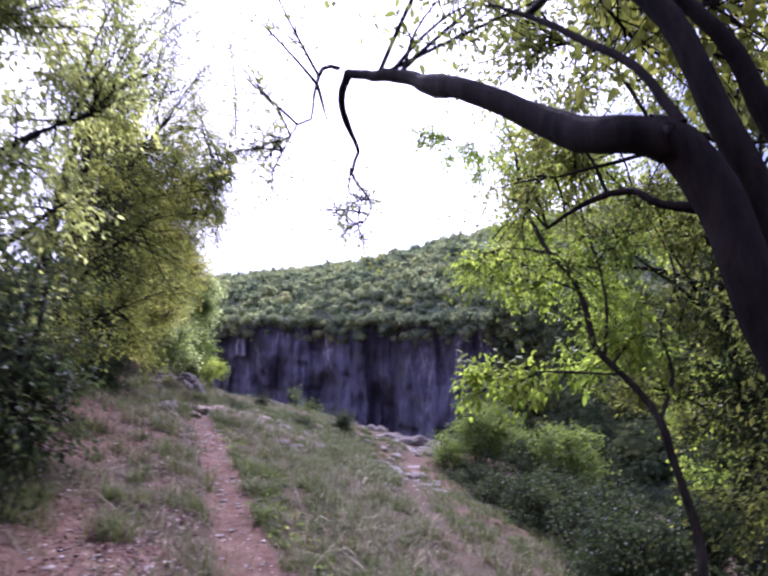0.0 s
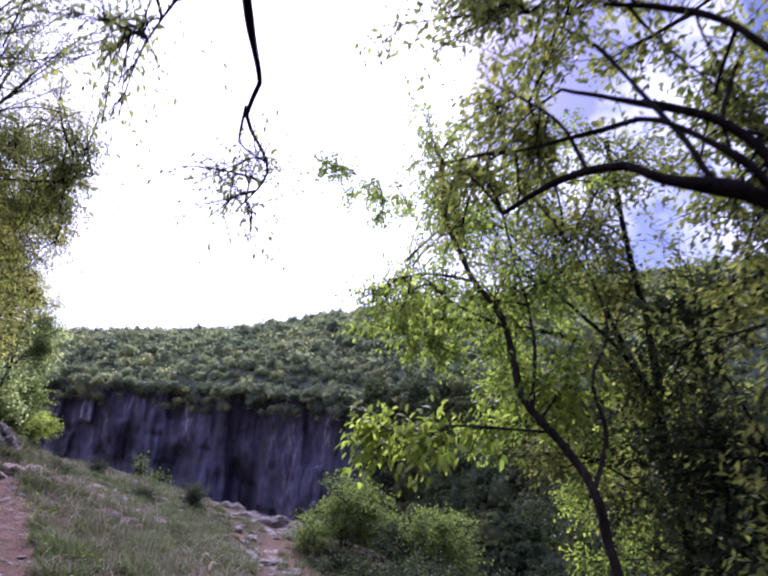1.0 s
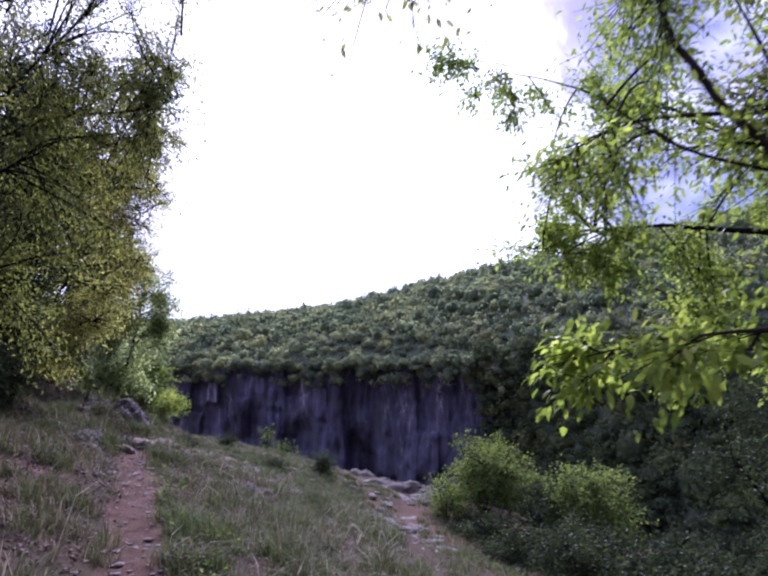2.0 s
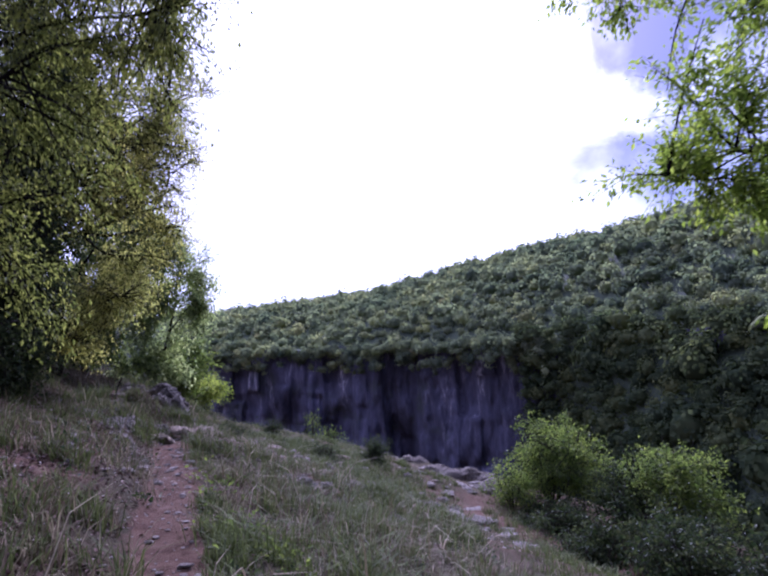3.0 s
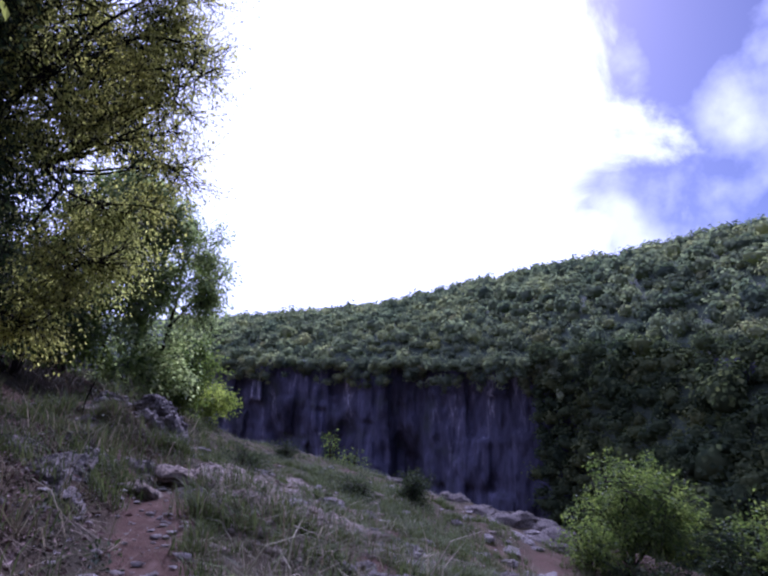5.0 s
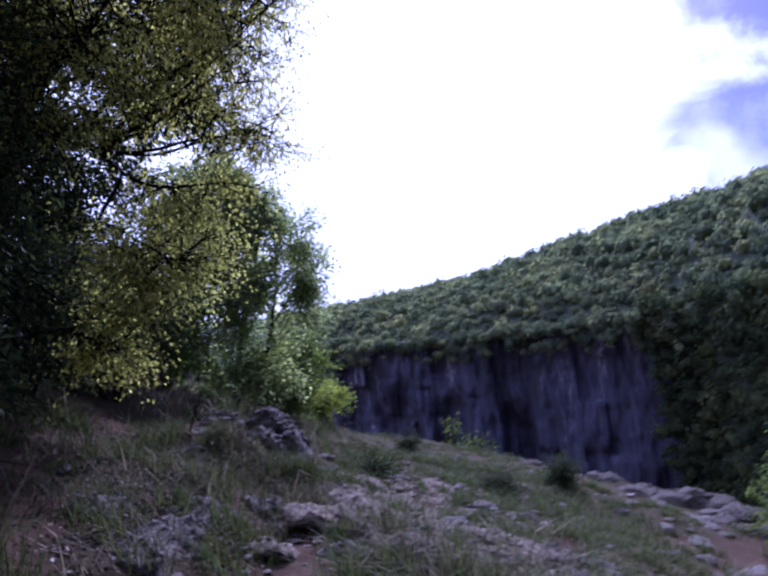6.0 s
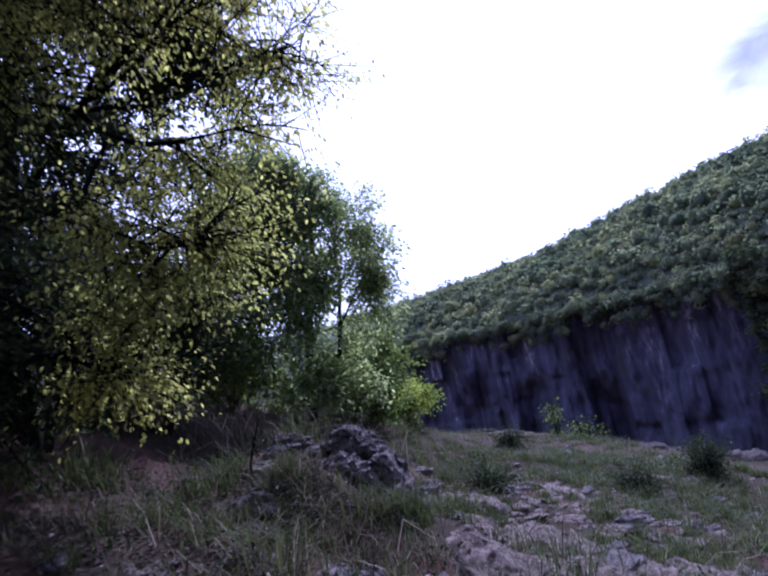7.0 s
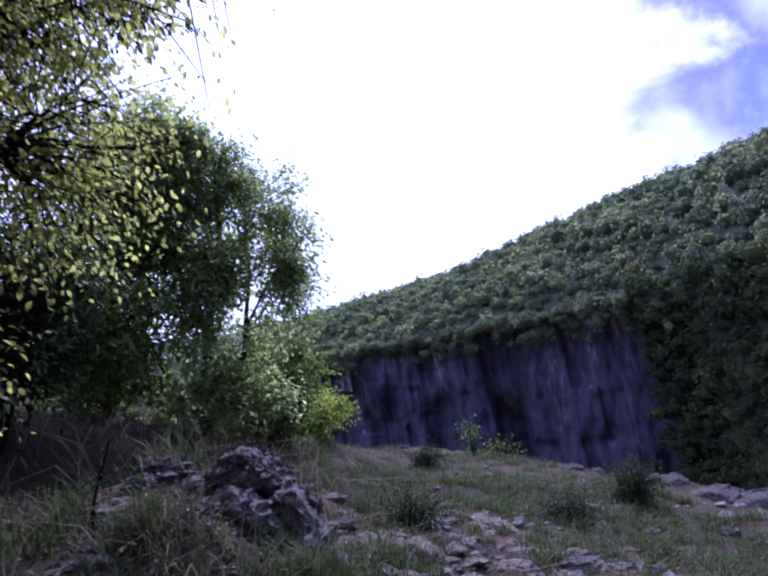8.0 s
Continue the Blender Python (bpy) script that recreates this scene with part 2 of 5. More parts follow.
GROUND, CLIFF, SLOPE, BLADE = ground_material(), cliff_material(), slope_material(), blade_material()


# ---- building helpers ----
def lattice(ix, iy, iz, seed):
    h = (ix * 374761393 + iy * 668265263 + iz * 2147483647 + seed * 144665) & 0xFFFFFFFF
    h = ((h ^ (h >> 13)) * 1274126177) & 0xFFFFFFFF
    h = h ^ (h >> 16)
    return (h & 0xFFFF) / 32767.5 - 1.0


def grain(x, y, z=0.0, seed=1, octaves=4):
    """Value noise in about -1..1 for arrays of places."""
    x, y = np.broadcast_arrays(np.asarray(x, float), np.asarray(y, float))
    z = np.broadcast_to(np.asarray(z, float), x.shape)
    total, amp, norm = np.zeros(x.shape), 1.0, 0.0
    for o in range(octaves):
        f = 2.0 ** o
        p = [v * f + 17.3 * o for v in (x, y, z)]
        i = [np.floor(v).astype(np.int64) for v in p]
        u = [v - k for v, k in zip(p, i)]
        u = [v * v * (3 - 2 * v) for v in u]
        acc = 0
        for dx in (0, 1):
            for dy in (0, 1):
                for dz in (0, 1):
                    wgt = (u[0] if dx else 1 - u[0]) * (u[1] if dy else 1 - u[1]) * (u[2] if dz else 1 - u[2])
                    acc = acc + wgt * lattice(i[0] + dx, i[1] + dy, i[2] + dz, seed + o)
        total += amp * acc
        norm += amp
        amp *= 0.5
    return total / norm


def mesh_of(name, verts, faces, material, smooth=True):
    me = bpy.data.meshes.new(name)
    verts = np.asarray(verts, np.float32)
    faces = np.asarray(faces, np.int32)
    n = faces.shape[1]
    me.vertices.add(len(verts))
    me.vertices.foreach_set("co", verts.ravel())
    me.loops.add(faces.size)
    me.loops.foreach_set("vertex_index", faces.ravel())
    me.polygons.add(len(faces))
    me.polygons.foreach_set("loop_start", np.arange(0, faces.size, n, dtype=np.int32))
    me.polygons.foreach_set("loop_total", np.full(len(faces), n, np.int32))
    me.polygons.foreach_set("use_smooth", np.full(len(faces), smooth, bool))
    me.materials.append(material)
    me.update(calc_edges=True)
    return me


def part(name, me, parent=None, label="", kind=""):
    ob = new(name, me)
    if parent:
        ob.parent = parent
        ob.matrix_parent_inverse = parent.matrix_basis.inverted()
    return tagged(ob, label, kind=kind)


def thing(name, base, label, category, group=""):
    e = new(name)
    e.empty_display_size = 0.2
    e.matrix_basis = pose(*base)
    return tagged(e, label, category, group)


def paint(me, name, values):
    at = me.attributes.new(name, "FLOAT", "POINT")
    at.data.foreach_set("value", np.asarray(values, np.float32))


def grid_faces(rows, cols):
    i = np.arange(rows * cols).reshape(rows, cols)
    return np.stack([i[:-1, :-1], i[:-1, 1:], i[1:, 1:], i[1:, :-1]], -1).reshape(-1, 4)


def smooth_line(points, step=0.12):
    """A Catmull-Rom curve through the points, evenly cut."""
    p = np.array(points, float)
    q = np.vstack([2 * p[0] - p[1], p, 2 * p[-1] - p[-2]])
    out = []
    for k in range(1, len(q) - 2):
        n = max(2, int(np.linalg.norm(q[k + 1] - q[k]) / step))
        for t in np.linspace(0, 1, n, endpoint=False):
            out.append(0.5 * (2 * q[k] + (q[k + 1] - q[k - 1]) * t + (2 * q[k - 1] - 5 * q[k] + 4 * q[k + 1] - q[k + 2]) * t * t
                              + (3 * q[k] - q[k - 1] - 3 * q[k + 1] + q[k + 2]) * t ** 3))
    out.append(p[-1])
    return np.array(out)


def tube(line, radii, sides):
    """Vertices and quads of a tube along a line."""
    line = np.asarray(line, float)
    n = len(line)
    d = np.gradient(line, axis=0)
    d /= np.linalg.norm(d, axis=1)[:, None] + 1e-9
    ref = np.tile([0.31, 0.92, 0.23], (n, 1))
    a = np.cross(d, ref)
    a /= np.linalg.norm(a, axis=1)[:, None] + 1e-9
    b = np.cross(d, a)
    ang = np.linspace(0, 2 * np.pi, sides, endpoint=False)
    r = np.asarray(radii, float)
    if r.ndim == 1:
        r = r[:, None]
    v = line[:, None] + (a[:, None] * np.cos(ang)[None, :, None] + b[:, None] * np.sin(ang)[None, :, None]) * r[:, :, None]
    i = np.arange(n * sides).reshape(n, sides)
    f = np.stack([i[:-1], np.roll(i[:-1], -1, 1), np.roll(i[1:], -1, 1), i[1:]], -1).reshape(-1, 4)
    return v.reshape(-1, 3), f


def stem(points, r0, r1, sides, material, name, seed=0, flare=0.0):
    """A woody stem with knots, tapering from r0 to r1."""
    line = smooth_line(points, 0.07)
    s = np.linspace(0, 1, len(line))
    rng = np.random.default_rng(seed)
    line[1:-1] += (grain(np.arange(len(line))[:, None] * 0.23, np.array([0.0, 9.0, 18.0])[None], 0, seed, 2) * min(r0, 0.05) * 0.7)[1:-1]
    r = r0 + (r1 - r0) * s ** 0.85
    r = r * (1 + flare * np.exp(-s * 14))
    ang = np.linspace(0, 2 * np.pi, sides, endpoint=False)
    r = r[:, None] * (1 + 0.13 * grain(np.cos(ang)[None] * 1.6 + s[:, None] * 9, np.sin(ang)[None] * 1.6, rng.random() * 40, seed, 3))
    for q, size, turn in zip(rng.uniform(0.1, 0.95, 5), rng.uniform(0.1, 0.4, 5), rng.uniform(0, 6.28, 5)):
        r = r * (1 + size * np.exp(-((s - q) * len(line) / 1.6) ** 2)[:, None] * (0.5 + 0.5 * np.cos(ang - turn))[None])
    v, f = tube(line, r, sides)
    return mesh_of(name, v, f, material), line


def foliage(places, along, sizes, rng, droop=0.35, wide=0.5, face=None, full=False):
    """Leaf blades: folded about their midrib, or fuller, curled ovals."""
    n = len(places)
    d = along + rng.normal(0, 0.55, (n, 3))
    d[:, 2] -= droop
    d /= np.linalg.norm(d, axis=1)[:, None]
    up = rng.normal(0, 0.55, (n, 3)) + [0, 0, 1]
    if face is not None:
        # clumps that lie over a crown face outward
        up = face + rng.normal(0, 0.28, (n, 3))
        d = np.cross(up, rng.normal(size=(n, 3)))
        d /= np.linalg.norm(d, axis=1)[:, None]
    side = np.cross(d, up)
    side /= np.linalg.norm(side, axis=1)[:, None] + 1e-9
    nor = np.cross(side, d)
    L = sizes[:, None]
    if full:
        v = np.empty((n, 6, 3))
        for k, (along_it, across, lift) in enumerate(((0, 0, 0), (0.28, 0.43, 0.05), (0.66, 0.40, 0.02), (1, 0, -0.14), (0.66, -0.40, 0.02), (0.28, -0.43, 0.05))):
            v[:, k] = places + d * L * along_it + side * L * wide * across + nor * L * lift
        k = np.arange(n)[:, None] * 6
        return v.reshape(-1, 3), np.concatenate([k + [0, 1, 5], k + [1, 2, 4], k + [1, 4, 5], k + [2, 3, 4]], 1).reshape(-1, 3)
    v = np.empty((n, 4, 3))
    v[:, 0] = places
    v[:, 1] = places + d * L * 0.48 + side * L * wide * 0.5 + nor * L * 0.09
    v[:, 2] = places + d * L - nor * L * 0.10
    v[:, 3] = places + d * L * 0.48 - side * L * wide * 0.5 + nor * L * 0.09
    k = np.arange(n)[:, None] * 4
    f = np.concatenate([k + [0, 1, 2], k + [0, 2, 3]], 1).reshape(-1, 3)
    return v.reshape(-1, 3), f


def grow(name, label, category, base, stems, blobs, leaf, leaf_mat, bark, seed, per_twig=18, group="", spread=0.05, wide=0.5, twig=0.34, full=False, droop=0.35, arms_per=11):
    """A tree or bush: woody stems, branches that reach from the stems into the lobes of its crown, twigs on them, leaves on the twigs."""
    rng = np.random.default_rng(seed)
    root = thing(name, base, label, category, group)
    lines, first = [], True
    for k, (pts, r0, r1) in enumerate(stems):
        me, line = stem(pts, r0, r1, 12 if r0 > 0.05 else 7, bark, "trunk" if first else "limb", seed * 31 + k, 0.5 if first else 0.0)
        part("trunk" if first else "limb", me, root)
        lines.append(line[len(line) // 5:] if first else line)
        first = False
    wood = np.vstack(lines)
    tv, tf, lp, ld, ls, count = [], [], [], [], [], 0

    def bend(p0, p1, sag, steps):
        mid = (p0 + p1) / 2 + rng.normal(0, 0.10, 3) * np.linalg.norm(p1 - p0) + [0, 0, sag]
        t = np.linspace(0, 1, steps)[:, None]
        return (1 - t) ** 2 * p0 + 2 * t * (1 - t) * mid + t * t * p1

    for lobe in blobs:
        cx, cy, cz, rx, ry, rz, n = lobe[:7]
        leafy = lobe[7] if len(lobe) > 7 else 1.0
        scale = lobe[8] if len(lobe) > 8 else 1.0
        c, r = np.array([cx, cy, cz]), np.array([rx, ry, rz])
        arms = []
        for _ in range(max(3, n // arms_per)):
            u = rng.normal(size=3)
            u /= np.linalg.norm(u)
            end = c + u * r * rng.uniform(0.55, 0.95) * (1 + 0.25 * grain(u[0] * 2 + cx, u[1] * 2 + cy, u[2] * 2, seed, 2))
            pick = c + rng.normal(0, 0.25, 3) * r
            near = wood[np.argmin(((wood - pick) ** 2).sum(1) * rng.uniform(0.6, 1.6, len(wood)))]
            far = np.linalg.norm(end - near)
            if far > 1.6:
                near = end + (near - end) / far * 1.6
            line = bend(near, end, 0.12 * min(far, 1.6), 8)
            v, f = tube(line, np.linspace(0.011, 0.004, 8) * (0.6 + 0.5 * min(far, 1.6)), 4)
            tv.append(v)
            tf.append(f + count)
            count += len(v)
            arms.append(line)
        for _ in range(n):
            arm = arms[rng.integers(len(arms))]
            s = rng.uniform(0.25, 1.0) * 6.99
            k = int(s)
            p0 = arm[k] + (arm[k + 1] - arm[k]) * (s - k)
            d = (arm[k + 1] - arm[k]) / (np.linalg.norm(arm[k + 1] - arm[k]) + 1e-9) * 0.7 + rng.normal(0, 0.6, 3)
            p1 = p0 + d / np.linalg.norm(d) * twig * rng.uniform(0.5, 1.5)
            v, f = tube((p0, p1), (0.004, 0.0016), 3)
            tv.append(v)
            tf.append(f + count)
            count += len(v)
            m = max(2, int(per_twig * leafy * rng.uniform(0.5, 1.4)))
            t = rng.uniform(0.05, 1.0, m)[:, None]
            p = p0 + (p1 - p0) * t
            ls.append(np.full(m, scale))
            lp.append(p + rng.normal(0, spread, (m, 3)))
            ld.append(np.tile((p1 - p0) / np.linalg.norm(p1 - p0), (m, 1)) * 0.6)
    part("branchwork", mesh_of("branchwork", np.vstack(tv), np.vstack(tf), bark), root, kind="stuff")
    lp, ld = np.vstack(lp), np.vstack(ld)
    v, f = foliage(lp, ld, leaf * np.concatenate(ls) * rng.uniform(0.6, 1.2, len(lp)), rng, droop, wide, None, full)
    part("crown", mesh_of("crown", v, f, leaf_mat, False), root, kind="stuff")
    return root


# ---- the lie of the land ----
def ease(a, b, v):
    """A smooth step from 0 at a to 1 at b."""
    t = np.clip((np.asarray(v, float) - a) / (b - a), 0, 1)
    return t * t * (3 - 2 * t)


def trail_x(y):
    """The footpath's middle line, which bears to the left as it goes on."""
    return np.interp(y, (-8, 0, 2.1, 4.3, 5.8, 7.9, 9.4, 11.2, 14, 18, 24), (0.1, -0.14, -0.45, -1.0, -1.5, -2.25, -2.8, -3.5, -4.4, -5.0, -5.4))


def trail_z(y):
    y = np.asarray(y, float)
    return 0.27 - 0.80 * ease(-0.6, 4.4, y) + 0.06 * ease(6, 10, y) - 0.13 * np.maximum(y - 13, 0) + 0.12 * np.maximum(-y, 0)


def low_trail_x(y):
    return np.interp(y, (4, 8, 12, 18, 22, 25), (1.3, 0.95, 0.45, 0.65, 0.95, 1.2))


def rim_y(x):
    """Where the near shelf breaks off into the gorge."""
    return np.interp(x, (-60, -14, -9, -5, -2, 1.0, 3, 8, 14, 60), (62, 36, 30, 28.8, 26, 23.6, 22.6, 21, 16, 2))


def land(x, y, rough=True):
    x, y = np.asarray(x, float), np.asarray(y, float)
    d = x - trail_x(y)
    right = 0.36 - 0.12 * ease(15, 22, y)
    z = trail_z(y) - right * np.maximum(d - 0.2, 0) + 0.44 * np.maximum(-d - 0.22, 0)
    z = z - 0.17 * np.maximum(-d - 3.0, 0) + 0.062 * np.maximum(y - 14, 0) * ease(0.3, -2.0, d) * (1 - ease(19, 26, y))
    # turf banked against the outcrop
    z = z + 0.30 * np.exp(-((x + 4.95) / 0.5) ** 2 - ((y - 13.8) / 0.42) ** 2)
    z = z + 0.42 * np.exp(-((x + 5.42) / 0.55) ** 2 - ((y - 14.75) / 0.75) ** 2)
    z = z + 0.16 * np.exp(-((x + 4.45) / 0.6) ** 2 - ((y - 14.1) / 0.7) ** 2)
    # a low bank on the upper side of the path
    z = z + 0.10 * np.exp(-((d + 0.75) / 0.35) ** 2) * (1 - ease(13, 16, y))
    z = z - 0.09 * np.exp(-((x - low_trail_x(y)) / 0.35) ** 2) * ease(5, 8, y)
    z = z - 0.085 * np.maximum(y - 23.5, 0) * ease(-5.8, -8.2, x)
    over = y - rim_y(x) + 0.6 * grain(x * 0.5, y * 0.5, 0, 5, 3)
    z = z + 0.30 * np.exp(-((over + 0.7) / 0.7) ** 2) * ease(-2, 1.5, x)
    z = z + 0.22 * ease(-7, -1.5, over) * ease(-7.5, -5.5, x) * (1 - ease(-1, 1.5, x))
    if rough:
        off = ease(0.16, 0.5, np.abs(d))
        z = z + (0.02 + 0.10 * off) * grain(x * 0.9, y * 0.9, 0, 3, 4) + (0.012 + 0.035 * off) * grain(x * 4.5, y * 4.5, 0, 4, 3)
    drop = np.maximum(over, 0)
    z = z - np.minimum(drop * 2.6 + 0.05 * drop ** 2, 42)
    return np.maximum(z, -40 + 1.5 * grain(x * 0.05, y * 0.05, 0, 8, 3))


def spread_axis(lo, hi, step, far, grow_by):
    mid = list(np.arange(lo, hi, step))
    a, s = lo, step
    left = []
    while a > -far:
        s *= grow_by
        a -= s
        left.append(a)
    b, s, right = mid[-1], step, []
    while b < far:
        s *= grow_by
        b += s
        right.append(b)
    return np.array(left[::-1] + mid + right)


def lay_ground():
    xs, ys = spread_axis(-8.0, 3.0, 0.10, 900, 1.13), spread_axis(-0.5, 25.0, 0.10, 900, 1.13)
    X, Y = np.meshgrid(xs, ys)
    Z = land(X, Y)
    me = mesh_of("ground", np.stack([X, Y, Z], -1).reshape(-1, 3), grid_faces(len(ys), len(xs)), GROUND)
    d = np.abs(X - trail_x(Y) - 0.05 * grain(X * 2, Y * 2, 0, 7, 2))
    bare = 1 - ease(0.13, 0.33, d) * (1 - 0.25 * ease(11, 14, Y))
    bare = np.maximum(bare * (1 - 0.45 * ease(11.5, 12.6, Y)) * (1 - ease(12.8, 14.0, Y)), 0.22 * (1 - ease(0.1, 0.38, np.abs(X - low_trail_x(Y)))) * ease(6, 9, Y))
    # open litter on the bank above the path
    up = trail_x(Y) - X
    bare = np.maximum(bare, 0.75 * ease(0.45, 0.8, up) * (1 - ease(2.2, 3.2, up)) * (1 - ease(12.5, 14, Y)) * ease(-0.25, 0.25, grain(X * 0.8, Y * 0.8, 0, 12, 3)))
    # worn, stony ground over the shelf
    bare = np.maximum(bare, 0.62 * ease(10.5, 12.5, Y) * (1 - 0.45 * ease(16, 21, Y)) * ease(-0.1, 0.2, grain(X * 0.7, Y * 0.7, 0, 14, 3)))
    paint(me, "turf", (0.62 - 0.62 * bare).ravel())
    return tagged(new("ground", me), "hillside of red-brown trodden earth, thin dry turf and leaf litter", "ground", kind="structure")


lay_ground()


# ---- the far side of the gorge ----
EYE_X, EYE_Y = -2.0, 8.0
BEAR = (-62, -45, -35, -18, -2, 12, 24, 35, 60, 85)
DIST = (330, 260, 212, 152, 120, 101, 84, 74, 64, 70)
CREST = (7.0, 6.0, 5.5, 5.4, 7.75, 11.0, 12.7, 14.2, 17.0, 18.0)
RIM = 2.6


def far_place(b, behind):
    r = np.interp(b, BEAR, DIST) + behind
    a = np.radians(b)
    return EYE_X + r * np.sin(a), EYE_Y + r * np.cos(a)


def far_height(b, behind):
    """The wooded hill above the rim, and below it, east of the cliff, the wooded spur."""
    deep = np.interp(b, (-62, -18, 12, 40, 85), (110, 78, 74, 70, 70))
    top = (np.interp(b, BEAR, DIST) + deep) * np.tan(np.radians(np.interp(b, BEAR, CREST))) - 6.2
    u = np.clip(behind / deep, 0, 1.6)
    z = RIM + top * np.where(u < 1, u * (1.75 - 0.75 * u), 1 - 0.25 * (u - 1) ** 2)
    x, y = far_place(b, behind)
    z = z + 1.6 * grain(x * 0.045, y * 0.045, 0, 21, 3) * ease(0, 10, behind)
    return np.where(behind < 0, RIM + behind * 1.25, z)


def lay_cliff():
    b = np.linspace(-40, 56, 700)
    h = np.linspace(RIM + 0.8, -42, 72)
    B, H = np.meshgrid(b, h)
    s = np.cumsum(np.r_[0, np.hypot(*np.diff(np.array(far_place(b, 0.0)), axis=1))])
    S = np.broadcast_to(s, B.shape)
    flute = 1 - np.abs(grain(S * 0.085 + 0.8 * grain(S * 0.03, H * 0.03, 0, 32, 2), H * 0.045, 0, 31, 3)) * 2
    out = 1.7 * (flute - 0.75) + 4.0 * grain(S * 0.035, H * 0.02, 0, 34, 2) + 1.8 * grain(S * 0.30, H * 0.11, 0, 33, 4) + 0.9 * grain(S * 0.8, H * 0.45, 0, 35, 3)
    # upright slabs parted by clean joints
    slab = S * 0.22 + 0.5 * grain(S * 0.1, H * 0.06, 0, 45, 2)
    out = out + 1.3 * lattice(np.floor(slab).astype(np.int64), np.floor(H * 0.12 + 3 * lattice(np.floor(slab).astype(np.int64), 3, 1, 46)).astype(np.int64), 5, 47)
    out = out + 0.10 * np.maximum(-H - 8, 0) * (0.5 + 0.5 * grain(S * 0.05, 0 * H, 0, 36, 2))
    ledges = 0.7 * grain(S * 0.06, H * 0.35, 0, 38, 2)
    # hollows eaten into the foot of the wall, each under a leaning brow
    for at, wide, brow, deep in ((0.6, 1.3, -14, 6.0), (-5.8, 1.6, -11, 4.0), (-10.5, 2.0, -10, 3.0), (-15.5, 1.8, -9, 3.0)):
        lean = 1 - ease(0.6, 1.25, np.abs(B - at + 0.35 * grain(H * 0.12, 0 * H + at, 0, 37, 2)) / wide)
        out = out - deep * lean * ease(brow + 5, brow - 3, H + 2.5 * grain(S * 0.2, 0 * S, 0, 41, 2))
    X, Y = far_place(B, 1.0 - out - ledges)
    H = H + 0.6 * grain(S * 0.07, 0 * S, 0, 39, 3) * ease(-12, 1, H)
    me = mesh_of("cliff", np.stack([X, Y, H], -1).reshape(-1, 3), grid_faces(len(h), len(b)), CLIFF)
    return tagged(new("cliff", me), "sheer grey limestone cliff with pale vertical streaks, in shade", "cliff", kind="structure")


def lay_far_slope():
    b = np.linspace(-62, 85, 300)
    k = np.linspace(0.5, 125, 60)
    B, K = np.meshgrid(b, k)
    X, Y = far_place(B, K)
    me = mesh_of("far_hill", np.stack([X, Y, far_height(B, K)], -1).reshape(-1, 3), grid_faces(len(k), len(b)), SLOPE)
    tagged(new("far_hill", me), "steep hillside wholly covered by low woodland", "hill", kind="structure")
    b, level = np.linspace(17.0, 85, 170), np.linspace(-42, RIM + 0.2, 36)
    B, H = np.meshgrid(b, level)
    X, Y = far_place(B, spur_back(B, H))
    me = mesh_of("wooded_spur", np.stack([X, Y, 0.4 + H], -1).reshape(-1, 3), grid_faces(len(level), len(b)), SLOPE)
    tagged(new("wooded_spur", me), "dark wooded spur that runs down into the gorge", "hill", kind="structure")


def spur_back(b, level):
    """How far behind the rim the spur's face lies; it swings out from the cliff as it goes east."""
    return level / 1.25 * ease(16.5, 27, b) - 1.2


def far_crown(seed, n=180, core=1):
    """One crown of several rounded heads: a small dark core and loose leaf clumps over it."""
    rng = np.random.default_rng(seed)
    bm = bmesh.new()
    bmesh.ops.create_icosphere(bm, subdivisions=core, radius=1.0)
    v = np.array([p.co[:] for p in bm.verts])
    f = np.array([[p.index for p in q.verts] for q in bm.faces])
    bm.free()
    heads = rng.normal(size=(6, 3)) * [1, 1, 0.6] + [0, 0, 0.3]
    heads /= np.linalg.norm(heads, axis=1)[:, None]
    reach = rng.uniform(0.85, 1.25, 6)

    def swell(u):
        near = np.clip(u @ heads.T, 0, 1) ** 5
        return 0.52 + 0.48 * (near * reach).max(1) + 0.22 * grain(u[:, 0] * 2.2 + seed, u[:, 1] * 2.2, u[:, 2] * 2.2, 50 + seed, 3)

    v = v * (swell(v) * 0.74)[:, None] * [1, 1, 0.95]
    keep = v[f].mean(1)[:, 2] > -0.45
    f = f[keep]
    u = rng.normal(size=(n, 3)) + [0, 0, 0.35]
    u /= np.linalg.norm(u, axis=1)[:, None]
    p = u * (swell(u) * rng.uniform(0.78, 1.10, n))[:, None] * [1, 1, 0.95]
    lv, lf = foliage(p, u, rng.uniform(0.12, 0.27, n) * (150 / n) ** 0.5, rng, 0.1, 0.85, u + [0, 0, 0.22])
    return np.vstack([v, lv]), np.vstack([f, lf + len(v)])


CROWNS = [far_crown(k) for k in range(7)]
CROWNS_LIGHT = [far_crown(k, 86) for k in range(7)]


def plant_woods(name, label, places, sizes, seed, light=None, leaf=None):
    rng = np.random.default_rng(seed)
    vs, fs, tones, n = [], [], [], 0
    for i, ((x, y, z), r) in enumerate(zip(places, sizes)):
        v, f = (CROWNS_LIGHT if light and light[i] else CROWNS)[rng.integers(len(CROWNS))]
        a = rng.uniform(0, 6.28)
        c, s = np.cos(a), np.sin(a)
        v = v * [rng.uniform(1.0, 1.3), rng.uniform(0.85, 1.15), 1]
